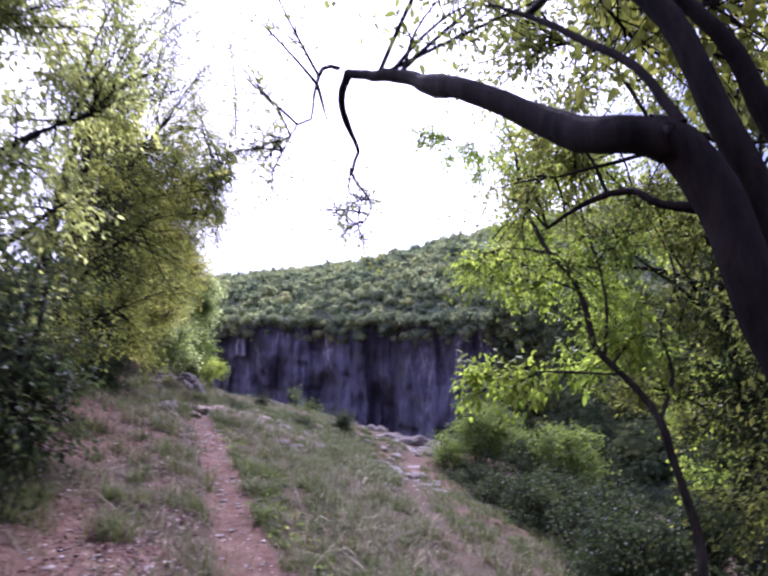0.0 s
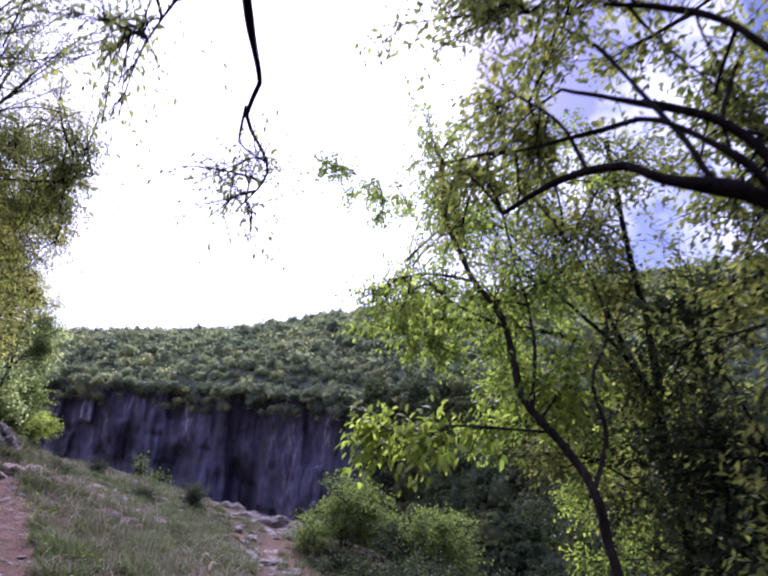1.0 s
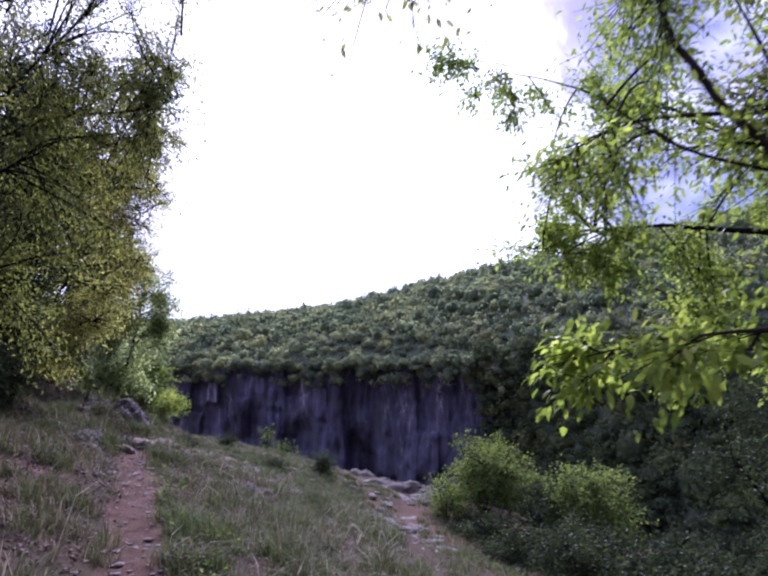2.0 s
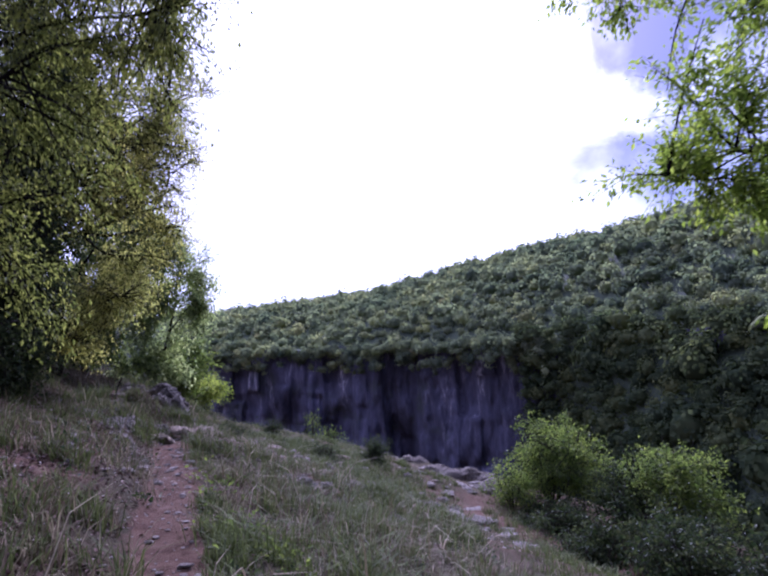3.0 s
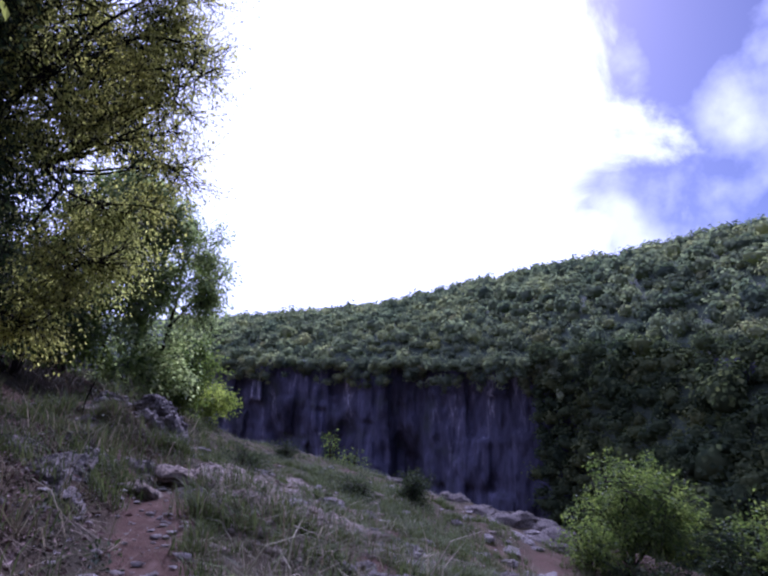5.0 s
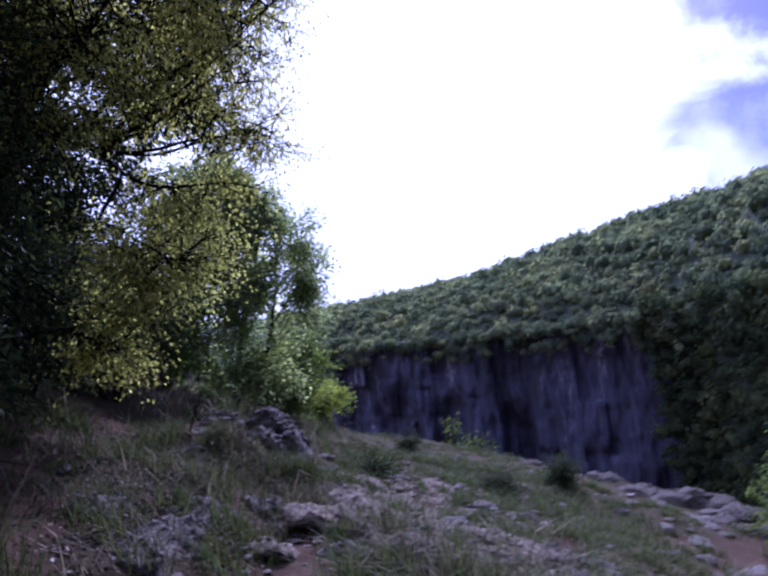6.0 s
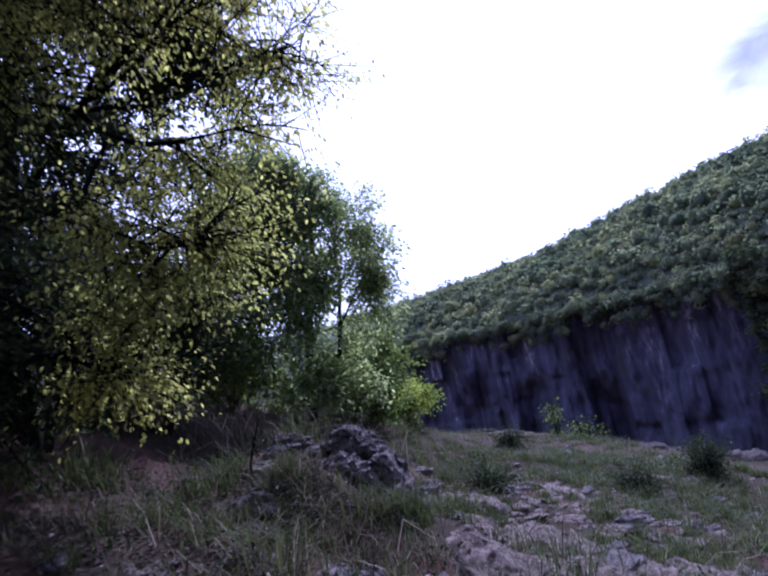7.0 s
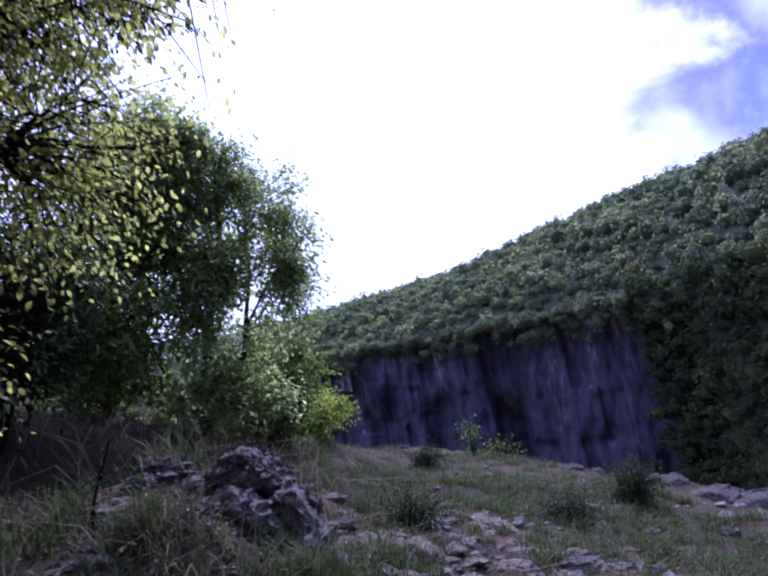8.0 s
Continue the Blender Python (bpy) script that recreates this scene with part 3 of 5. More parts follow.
        w = v @ np.array([[c, s, 0], [-s, c, 0], [0, 0, 1]]) * (r * np.array([1.0, 1.0, rng.uniform(0.75, 1.35)])) + [x, y, z + 0.42 * r]
        vs.append(w)
        fs.append(f + n)
        n += len(v)
        tones.append(np.full(len(v), 0.9 * rng.random() + 0.1 * (rng.random() < 0.06)))
    me = mesh_of(name, np.vstack(vs), np.vstack(fs), leaf or LEAF_FAR_HAZED)
    paint(me, "tone", np.concatenate(tones))
    tagged(new(name, me), label, "woodland", kind="stuff")


def wood_the_hill():
    rng = np.random.default_rng(77)

    def scatter(tries, lo, hi, near, deep, small, large):
        """Places that keep a crown's distance from one another."""
        cell, kept = {}, []
        for _ in range(tries):
            b, k = rng.uniform(lo, hi), rng.uniform(near, deep)
            x, y = (float(v) for v in far_place(b, k))
            r = small + (large - small) * rng.random() ** 1.7
            i, j = int(x // 3), int(y // 3)
            if all((x - p) ** 2 + (y - q) ** 2 > (0.54 * (r + s)) ** 2 for a in (-1, 0, 1) for c in (-1, 0, 1) for p, q, s in cell.get((i + a, j + c), ())):
                cell.setdefault((i, j), []).append((x, y, r))
                kept.append((b, k, x, y, r))
        return kept

    hill = scatter(16000, -22, 48, 0.3, 82, 1.15, 3.1)
    places = [(x, y, float(far_height(np.array(b), np.array(k))) - (1.6 * rng.random() if k < 3 else 0)) for b, k, x, y, r in hill]
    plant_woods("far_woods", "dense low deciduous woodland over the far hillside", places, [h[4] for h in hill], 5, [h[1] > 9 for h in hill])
    # bushes that hang over the cliff's lip
    lip = [(b, *far_place(b, rng.uniform(-3.0, 1.5)), -rng.random() ** 2.5 * 5.0, rng.uniform(0.7, 2.0)) for b in np.arange(-25, 15, 0.17)]
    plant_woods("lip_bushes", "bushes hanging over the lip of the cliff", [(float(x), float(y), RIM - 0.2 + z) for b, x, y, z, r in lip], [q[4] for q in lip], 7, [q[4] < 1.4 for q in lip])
    # the trees of the spur; at its western end they only hang down the upper wall
    places, sizes = [], []
    for _ in range(9000):
        b, level = 12.4 + 40 * rng.random() ** 1.15, rng.uniform(-36, RIM + 1.1)
        edge = 12.4 + 1.3 * float(grain(level * 0.22, 0.0, 0, 43, 3)) + 0.012 * max(-level, 0)
        foot = -14 - 26 * float(ease(12.4, 15.5, b)) + 3 * float(grain(b * 0.8, 0.0, 0, 44, 2))
        if b < edge or level < foot:
            continue
        size = rng.uniform(1.3, 2.2) + 1.6 * rng.random() ** 3
        x, y = far_place(b, float(spur_back(b, level)) + rng.uniform(-0.8, 0.5))
        z = 0.4 + level + rng.uniform(-0.9, 0.9)
        if all((x - p) ** 2 + (y - q) ** 2 + (z - h) ** 2 > (0.44 * (size + r)) ** 2 for (p, q, h), r in zip(places, sizes)):
            places.append((float(x), float(y), z))
            sizes.append(size)
    plant_woods("spur_woods", "dense trees on the spur above the gorge, its shade in their leaf colour", places, sizes, 6, [size < 1.5 for size in sizes], LEAF_SPUR_SHADED)


lay_cliff()
lay_far_slope()
wood_the_hill()


# ---- trees and bushes on the near slope ----
def z_at(x, y, sink=0.12):
    return float(land(np.array(x), np.array(y))) - sink


def near_trees():
    # the leaning tree whose limb arches over the path
    zb = z_at(1.0, 1.25)
    grow("arching_tree", "leaning dark tree with a crooked limb arching over the path", "tree", (1.0, 1.25, zb),
         [([(1.0, 1.25, zb), (1.0, 1.26, 0.5), (0.80, 1.27, 1.15), (0.69, 1.28, 1.41), (0.64, 1.30, 1.59), (0.59, 1.31, 1.70), (0.54, 1.33, 1.79), (0.49, 1.37, 1.82)], 0.068, 0.045),
          ([(0.53, 1.335, 1.79), (0.48, 1.37, 1.81), (0.423, 1.41, 1.81), (0.388, 1.53, 1.86), (0.333, 1.68, 1.966), (0.198, 1.94, 2.145), (0.04, 2.45, 2.42), (-0.13, 2.9, 2.65), (-0.31, 3.2, 2.77)], 0.047, 0.025),
          ([(-0.31, 3.2, 2.77), (-0.37, 3.5, 2.77), (-0.37, 3.8, 2.7), (-0.31, 4.2, 2.63), (-0.36, 4.35, 2.52), (-0.23, 4.55, 2.37), (-0.24, 4.65, 2.26), (-0.38, 4.8, 2.12)], 0.026, 0.005),
          ([(-0.36, 4.3, 2.55), (-0.37, 4.35, 2.47), (-0.38, 4.4, 2.39)], 0.008, 0.004),
          ([(-0.36, 3.2, 2.8), (-0.46, 3.3, 2.84), (-0.53, 3.5, 2.77), (-0.56, 3.6, 2.66), (-0.66, 3.7, 2.66), (-0.77, 3.8, 2.52)], 0.013, 0.004),
          ([(-0.5, 3.4, 2.79), (-0.48, 3.5, 2.71), (-0.46, 3.6, 2.64)], 0.007, 0.004),
          ([(0.98, 1.27, 0.7), (0.88, 1.32, 1.3), (0.75, 1.36, 1.63), (0.72, 1.37, 1.74), (0.67, 1.4, 1.92), (0.63, 1.45, 2.09), (0.57, 1.5, 2.22), (0.41, 1.7, 2.56)], 0.042, 0.024),
          ([(1.0, 1.3, 0.6), (1.0, 1.42, 1.5), (0.92, 1.48, 1.79), (0.85, 1.5, 1.95), (0.79, 1.52, 2.09), (0.69, 1.55, 2.23), (0.53, 1.7, 2.54)], 0.034, 0.018),
          ([(0.55, 1.33, 1.83), (0.51, 1.45, 2.01), (0.44, 1.6, 2.15), (0.37, 1.8, 2.32), (0.25, 2.0, 2.48)], 0.013, 0.005)],
         [(0.45, 2.9, 3.0, 0.55, 0.6, 0.35, 26), (-0.45, 4.7, 2.35, 0.30, 0.3, 0.30, 46, 0.8, 0.7), (-0.85, 3.75, 2.65, 0.3, 0.3, 0.3, 40, 0.8, 0.7), (-0.32, 4.7, 2.2, 0.22, 0.2, 0.25, 34, 0.7, 0.7), (-1.0, 4.0, 2.5, 0.3, 0.3, 0.35, 40, 0.7, 0.7),
          (-0.8, 3.4, 3.0, 0.4, 0.4, 0.3, 20, 0.8, 0.7), (0.7, 2.6, 3.4, 0.6, 0.7, 0.4, 30),
          (1.05, 1.9, 2.5, 0.4, 0.4, 0.4, 90), (0.75, 2.0, 2.9, 0.5, 0.5, 0.4, 60), (1.3, 2.4, 2.9, 0.5, 0.5, 0.5, 70)],
         0.052, LEAF_WARM, BARK, 11, per_twig=13, full=True)
    zb = z_at(2.5, 3.3)
    grow("wide_tree", "dark-stemmed tree with a long bare limb and hanging leaves", "tree", (2.5, 3.3, zb),
         [([(2.5, 3.3, zb), (2.5, 3.3, 0.2), (2.42, 3.25, 1.0), (2.35, 3.2, 1.6), (2.3, 3.2, 2.6), (2.1, 3.3, 3.8)], 0.13, 0.06),
          ([(2.38, 3.2, 1.6), (2.03, 3.2, 1.86), (1.71, 3.35, 2.06), (1.48, 3.5, 2.15), (1.38, 3.7, 2.23), (1.22, 3.82, 2.20), (1.0, 4.05, 2.06)], 0.048, 0.012),
          ([(1.9, 3.22, 1.95), (1.70, 3.25, 2.15), (1.49, 3.5, 2.41), (1.34, 3.7, 2.43), (1.0, 4.1, 2.42)], 0.022, 0.006),
          ([(2.25, 3.3, 2.0), (2.15, 3.5, 2.25), (2.0, 3.6, 2.5), (1.73, 3.7, 2.63), (1.3, 4.0, 2.8)], 0.035, 0.009),
          ([(1.31, 3.75, 2.22), (1.22, 3.9, 2.55), (0.95, 4.2, 2.9)], 0.012, 0.005),
          ([(1.7, 3.36, 2.06), (1.6, 3.6, 2.5), (1.5, 4.0, 3.1), (1.2, 4.4, 3.6)], 0.018, 0.006),
          ([(2.3, 3.2, 2.4), (1.9, 3.5, 3.0), (1.5, 3.9, 3.3)], 0.028, 0.010)],
         [(1.3, 4.1, 2.75, 0.5, 0.5, 0.4, 70), (1.1, 4.4, 2.4, 0.5, 0.45, 0.45, 40, 1, 0.8), (1.0, 4.4, 3.3, 0.7, 0.6, 0.5, 90), (1.9, 3.9, 3.1, 0.7, 0.6, 0.6, 54), (2.4, 3.9, 2.4, 0.6, 0.5, 0.7, 60), (1.2, 4.3, 3.9, 0.9, 0.8, 0.5, 50),
          (2.5, 3.9, 1.4, 0.5, 0.4, 0.7, 56), (2.6, 3.9, 0.5, 0.5, 0.5, 0.6, 50), (2.2, 3.6, 3.7, 0.8, 0.7, 0.6, 80), (0.8, 4.3, 2.3, 0.35, 0.35, 0.3, 16), (1.7, 4.0, 3.8, 0.8, 0.7, 0.5, 70), (2.7, 4.2, 3.0, 0.6, 0.6, 0.8, 70), (2.9, 4.4, 1.7, 0.5, 0.5, 0.8, 70)],
         0.06, LEAF_WARM, BARK, 21, per_twig=18)
    # added mainly for its shade on the slender tree and the undergrowth
    zb = z_at(4.9, 4.4)
    grow("shade_tree", "big dark tree lower on the slope with a dense crown", "tree", (4.9, 4.4, zb),
         [([(4.9, 4.4, zb), (4.85, 4.4, 0.5), (4.7, 4.4, 2.0), (4.5, 4.5, 4.4)], 0.18, 0.07),
          ([(4.8, 4.4, 1.0), (4.2, 4.6, 1.8), (3.6, 4.9, 2.3)], 0.06, 0.012),
          ([(4.85, 4.4, 0.3), (4.2, 4.8, 0.8), (3.6, 5.1, 0.9)], 0.05, 0.012)],
         [(3.1, 5.4, 1.7, 0.5, 0.5, 0.6, 100), (3.1, 5.4, 0.6, 0.5, 0.5, 0.6, 100), (3.2, 5.5, -0.4, 0.5, 0.5, 0.5, 80), (3.9, 4.7, 2.2, 0.7, 0.7, 0.8, 110), (4.3, 4.5, 3.6, 1.0, 0.9, 0.9, 130), (3.9, 5.0, 0.8, 0.7, 0.7, 0.7, 110), (5.4, 4.4, 3.0, 1.0, 1.0, 1.0, 110), (4.9, 5.2, 1.6, 0.9, 0.8, 1.0, 120), (4.2, 5.4, -0.4, 0.7, 0.7, 0.7, 90), (4.6, 4.2, 4.8, 1.1, 1.0, 0.8, 100), (3.6, 5.0, 3.0, 0.5, 0.5, 0.5, 60)],
         0.075, LEAF_DEEP_SHADED, BARK, 22, per_twig=20)
    # two trees added far down the slope so their shadows reach the bushes
    for k, (x, y) in enumerate(((8.6, 11.5), (9.6, 15.8))):
        zb = z_at(x, y)
        top = zb + 4.2
        grow("shading_tree", "dark round-headed tree added down the slope to cast shade", "tree", (x, y, zb),
             [([(x, y, zb), (x - 0.1, y, zb + 1.8), (x - 0.3, y + 0.1, top), (x - 0.4, y + 0.1, top + 2.4)], 0.2, 0.06),
              ([(x - 0.1, y, zb + 2.2), (x - 1.0, y + 0.3, top - 0.4), (x - 1.7, y + 0.4, top + 0.6)], 0.07, 0.02),
              ([(x - 0.2, y, zb + 2.8), (x + 0.9, y - 0.3, top + 0.2), (x + 1.5, y - 0.4, top + 1.2)], 0.07, 0.02)],
             [(x - 1.7, y + 0.3, top + 0.5, 1.4, 1.4, 1.3, 150), (x - 0.4, y, top + 1.9, 1.7, 1.6, 1.3, 180), (x + 1.4, y - 0.3, top + 0.9, 1.5, 1.5, 1.3, 150), (x, y + 0.2, top - 0.6, 1.8, 1.6, 1.2, 180), (x - 1.3, y, top - 1.8, 1.3, 1.3, 1.1, 130)],
             0.10, LEAF_DEEP_SHADED, BARK, 24 + k, per_twig=17, spread=0.09, twig=0.5)
    # the slender tree below the path with bright spring leaves
    zb = z_at(2.75, 5.35)
    grow("slender_tree", "slender forked tree with bright yellow-green backlit leaves", "tree", (2.75, 5.35, zb),
         [([(2.75, 5.35, zb), (2.66, 5.35, -0.6), (2.44, 5.4, 0.31), (2.3, 5.5, 0.72), (1.91, 5.6, 1.15), (1.70, 5.7, 1.8), (1.34, 5.8, 2.4), (1.21, 6.0, 3.26)], 0.052, 0.016),
          ([(1.95, 5.6, 1.1), (2.02, 5.75, 1.7), (1.9, 5.9, 2.4), (1.75, 6.1, 3.2)], 0.018, 0.006),
          ([(1.72, 5.7, 1.75), (1.35, 5.9, 1.95), (1.0, 6.1, 2.3)], 0.012, 0.004),
          ([(2.0, 5.6, 1.0), (2.3, 5.7, 1.35), (2.7, 5.9, 1.5)], 0.013, 0.005),
          ([(2.36, 5.45, 0.5), (2.55, 5.55, 0.95), (2.52, 5.7, 1.4), (2.72, 5.8, 1.8), (2.66, 5.95, 2.3), (2.45, 6.05, 2.7)], 0.022, 0.006),
          ([(2.1, 5.55, 0.95), (1.6, 5.9, 0.95), (1.2, 6.3, 0.9), (0.78, 6.6, 0.78)], 0.013, 0.004),
          ([(1.55, 5.75, 2.1), (1.2, 6.1, 2.2), (0.85, 6.4, 2.15)], 0.012, 0.004)],
         [(0.92, 6.45, 0.80, 0.34, 0.25, 0.18, 34, 1, 1.15), (1.45, 6.0, 0.86, 0.40, 0.3, 0.18, 40, 1, 1.15), (1.05, 6.2, 1.95, 0.45, 0.4, 0.36, 90, 1.2, 0.6), (1.85, 5.9, 2.0, 0.7, 0.5, 0.45, 130, 1.2, 0.65),
          (2.15, 5.8, 1.3, 0.45, 0.4, 0.42, 80, 1, 0.9), (1.35, 6.2, 3.3, 0.75, 0.5, 0.75, 120, 1.3, 0.55), (2.4, 6.0, 3.3, 0.8, 0.6, 0.8, 130, 1.3, 0.6), (1.3, 6.2, 2.7, 0.5, 0.4, 0.4, 70, 1.2, 0.55)],
         0.095, LEAF_FRESH, BARK_GREY, 12, per_twig=12, spread=0.05, wide=0.42, full=True, droop=0.5)
    zb = z_at(3.95, 6.0)
    grow("forked_tree", "dark-stemmed forked tree with dense olive leaves", "tree", (3.95, 6.0, zb),
         [([(3.95, 6.0, zb), (3.75, 6.0, -0.5), (3.45, 6.0, 0.8), (3.28, 6.0, 1.94), (3.1, 6.1, 2.8), (3.0, 6.2, 3.8)], 0.06, 0.02),
          ([(3.36, 6.0, 1.3), (2.9, 6.0, 1.75), (2.4, 6.05, 2.15), (1.95, 6.1, 2.5)], 0.026, 0.006),
          ([(3.42, 6.0, 1.0), (3.25, 6.1, 1.5), (2.85, 6.2, 2.3), (2.7, 6.3, 3.2)], 0.022, 0.006),
          ([(3.5, 6.0, 0.6), (3.9, 6.0, 1.3), (4.1, 6.1, 2.2)], 0.025, 0.008),
          ([(3.6, 6.0, 0.2), (3.1, 6.1, 0.6), (2.7, 6.2, 0.75)], 0.016, 0.005)],
         [(2.3, 6.2, 2.3, 0.5, 0.4, 0.4, 90, 1, 0.9), (2.8, 6.3, 2.9, 0.6, 0.5, 0.6, 120, 1, 0.9), (3.3, 6.3, 2.2, 0.55, 0.5, 0.6, 120), (3.0, 6.3, 1.4, 0.5, 0.4, 0.5, 100), (2.75, 6.3, 0.7, 0.5, 0.4, 0.4, 90),
          (3.4, 6.2, 0.4, 0.5, 0.4, 0.5, 100), (3.9, 6.2, 1.4, 0.55, 0.5, 0.7, 120), (4.1, 6.2, 2.6, 0.6, 0.5, 0.7, 120), (3.3, 6.3, 3.6, 0.7, 0.6, 0.6, 120), (3.6, 6.1, -0.4, 0.5, 0.4, 0.5, 90)],
         0.062, LEAF_WARM, BARK, 26, per_twig=14, wide=0.6)
    zb = z_at(5.6, 8.6)
    grow("leaning_tree", "dark-stemmed tree lower on the slope, leaning out to the light", "tree", (5.6, 8.6, zb),
         [([(5.6, 8.6, zb), (5.75, 8.6, -0.6), (5.6, 8.7, 0.4), (5.0, 8.8, 2.0), (4.3, 9.0, 3.0), (3.6, 9.3, 3.6), (2.9, 9.6, 4.2)], 0.10, 0.008),
          ([(5.1, 8.8, 1.8), (4.2, 9.0, 2.2), (3.2, 9.3, 2.4), (2.3, 9.6, 2.4)], 0.05, 0.012),
          ([(4.4, 9.0, 2.9), (3.6, 9.6, 3.9), (2.7, 10.0, 4.2)], 0.035, 0.006),
          ([(5.5, 8.7, 0.6), (4.6, 9.0, 0.9), (3.6, 9.3, 1.0)], 0.03, 0.01),
          ([(2.7, 9.5, 2.4), (2.1, 9.6, 2.15), (1.6, 9.6, 2.2)], 0.012, 0.004),
          ([(3.0, 9.9, 4.1), (2.0, 9.8, 4.4), (1.0, 9.7, 4.5)], 0.016, 0.004)],
         [(1.65, 9.6, 2.3, 0.42, 0.45, 0.36, 70), (2.0, 9.5, 3.2, 0.5, 0.5, 0.6, 90), (1.4, 9.7, 4.2, 0.6, 0.5, 0.35, 60), (0.8, 9.7, 4.5, 0.5, 0.5, 0.3, 34), (2.2, 9.6, 1.9, 0.4, 0.4, 0.3, 60), (2.3, 9.7, 2.5, 0.6, 0.6, 0.45, 90), (2.8, 9.6, 3.6, 0.8, 0.7, 0.7, 130), (3.3, 9.3, 1.7, 0.6, 0.6, 0.8, 120), (4.2, 9.2, 2.8, 0.9, 0.8, 0.9, 130), (4.6, 9.0, 0.6, 1.0, 0.8, 0.9, 120), (3.3, 9.3, 0.8, 0.5, 0.5, 0.5, 60),
          (5.8, 9, 2.2, 1.0, 0.9, 1.3, 120), (4.9, 9.2, -0.6, 1.0, 0.8, 0.8, 110), (2.9, 9.8, 4.6, 0.9, 0.8, 0.6, 80)],
         0.075, LEAF_FRESH, BARK, 13, per_twig=19)
    # the trees on the upper side of the path
    zb = z_at(-4.0, 4.6)
    grow("bank_tree", "broad tree on the bank with dark stems and yellow-green leaves", "tree", (-4.0, 4.6, zb),
         [([(-4.0, 4.6, zb), (-3.95, 4.6, 1.4), (-3.7, 4.7, 2.6), (-3.5, 4.9, 4.0)], 0.16, 0.07),
          ([(-3.9, 4.6, 1.6), (-3.4, 4.9, 2.0), (-3.0, 5.3, 2.5)], 0.05, 0.012),
          ([(-3.8, 4.7, 2.1), (-3.3, 5.1, 3.0), (-2.9, 5.7, 3.5)], 0.05, 0.012)],
         [(-3.3, 5.2, 2.6, 0.5, 0.6, 0.8, 90), (-3.1, 5.6, 3.6, 0.6, 0.7, 0.6, 90), (-3.6, 5.4, 1.5, 0.5, 0.6, 0.6, 80), (-3.9, 5.8, 3.0, 0.7, 0.8, 0.9, 90), (-3.9, 5.8, 1.0, 0.5, 0.6, 0.5, 60),
          (-2.9, 5.2, 4.4, 0.6, 0.5, 0.5, 110, 0.8, 0.8), (-2.3, 5.2, 4.5, 0.5, 0.5, 0.4, 60, 0.6, 0.8), (-3.5, 5.0, 4.9, 0.7, 0.6, 0.5, 110, 0.9, 0.8), (-2.7, 5.7, 3.9, 0.5, 0.5, 0.5, 90, 0.8, 0.8), (-3.7, 5.0, 3.9, 0.6, 0.5, 0.6, 110)],
         0.062, LEAF_GOLD, BARK, 14, per_twig=24, full=True, droop=0.6)
    zb = z_at(-4.9, 8.4)
    grow("young_tree", "leafy tree crowding the bank above the path", "tree", (-4.9, 8.4, zb),
         [([(-4.9, 8.4, zb), (-4.8, 8.4, 1.4), (-4.6, 8.4, 2.8), (-4.4, 8.5, 4.6)], 0.12, 0.04),
          ([(-4.8, 8.4, 1.6), (-4.2, 8.3, 2.3), (-3.6, 8.3, 2.8)], 0.04, 0.01),
          ([(-4.7, 8.4, 2.2), (-4.2, 8.5, 3.2), (-3.7, 8.7, 4.1)], 0.04, 0.01),
          ([(-4.85, 8.4, 1.1), (-4.3, 8.2, 1.4), (-3.8, 8.1, 1.6)], 0.03, 0.008),
          ([(-4.2, 8.45, 2.9), (-3.5, 8.6, 3.3), (-2.9, 8.7, 3.4), (-2.3, 8.7, 3.6)], 0.022, 0.004)],
         [(-2.6, 8.7, 3.4, 0.5, 0.5, 0.5, 130, 1.1), (-2.75, 8.6, 2.75, 0.4, 0.5, 0.45, 110, 1.1), (-2.7, 8.8, 4.4, 0.6, 0.5, 0.5, 120, 0.9), (-2.9, 8.7, 5.6, 0.7, 0.5, 0.6, 120, 0.9), (-3.3, 8.9, 6.3, 0.7, 0.6, 0.6, 100, 0.9), (-3.2, 8.6, 3.5, 0.5, 0.5, 0.6, 140, 1.1), (-3.2, 8.6, 2.2, 0.4, 0.5, 0.5, 120, 1.1), (-3.55, 8.4, 1.8, 0.4, 0.5, 0.5, 90), (-3.9, 8.2, 3.6, 0.6, 0.6, 0.7, 110), (-3.6, 8.8, 2.8, 0.5, 0.5, 0.5, 90), (-3.9, 8.8, 5.0, 0.8, 0.7, 0.7, 110), (-4.3, 7.5, 2.4, 0.6, 0.6, 0.7, 100), (-4.3, 7.4, 4.2, 0.7, 0.6, 0.8, 110),
          (-4.2, 7.9, 1.1, 0.5, 0.6, 0.45, 80), (-4.8, 8.6, 2.2, 0.7, 0.8, 1.2, 110), (-4.9, 9.2, 3.8, 0.8, 0.8, 0.9, 100), (-3.5, 8.6, 1.1, 0.35, 0.4, 0.4, 60), (-4.3, 8.0, 5.9, 0.9, 0.8, 0.7, 90), (-3.35, 8.8, 4.0, 0.5, 0.5, 0.5, 80), (-3.3, 9.0, 5.2, 0.6, 0.5, 0.5, 70)],
         0.046, LEAF_WARM, BARK, 16, per_twig=20, droop=0.6)
    zb = z_at(-6.3, 12.2)
    rng = np.random.default_rng(151)
    fan, tips = [], []
    for k in range(26):
        if k < 7:
            # the fork of the low limb
            x0, y0, h = -5.56, 12.8, 2.58
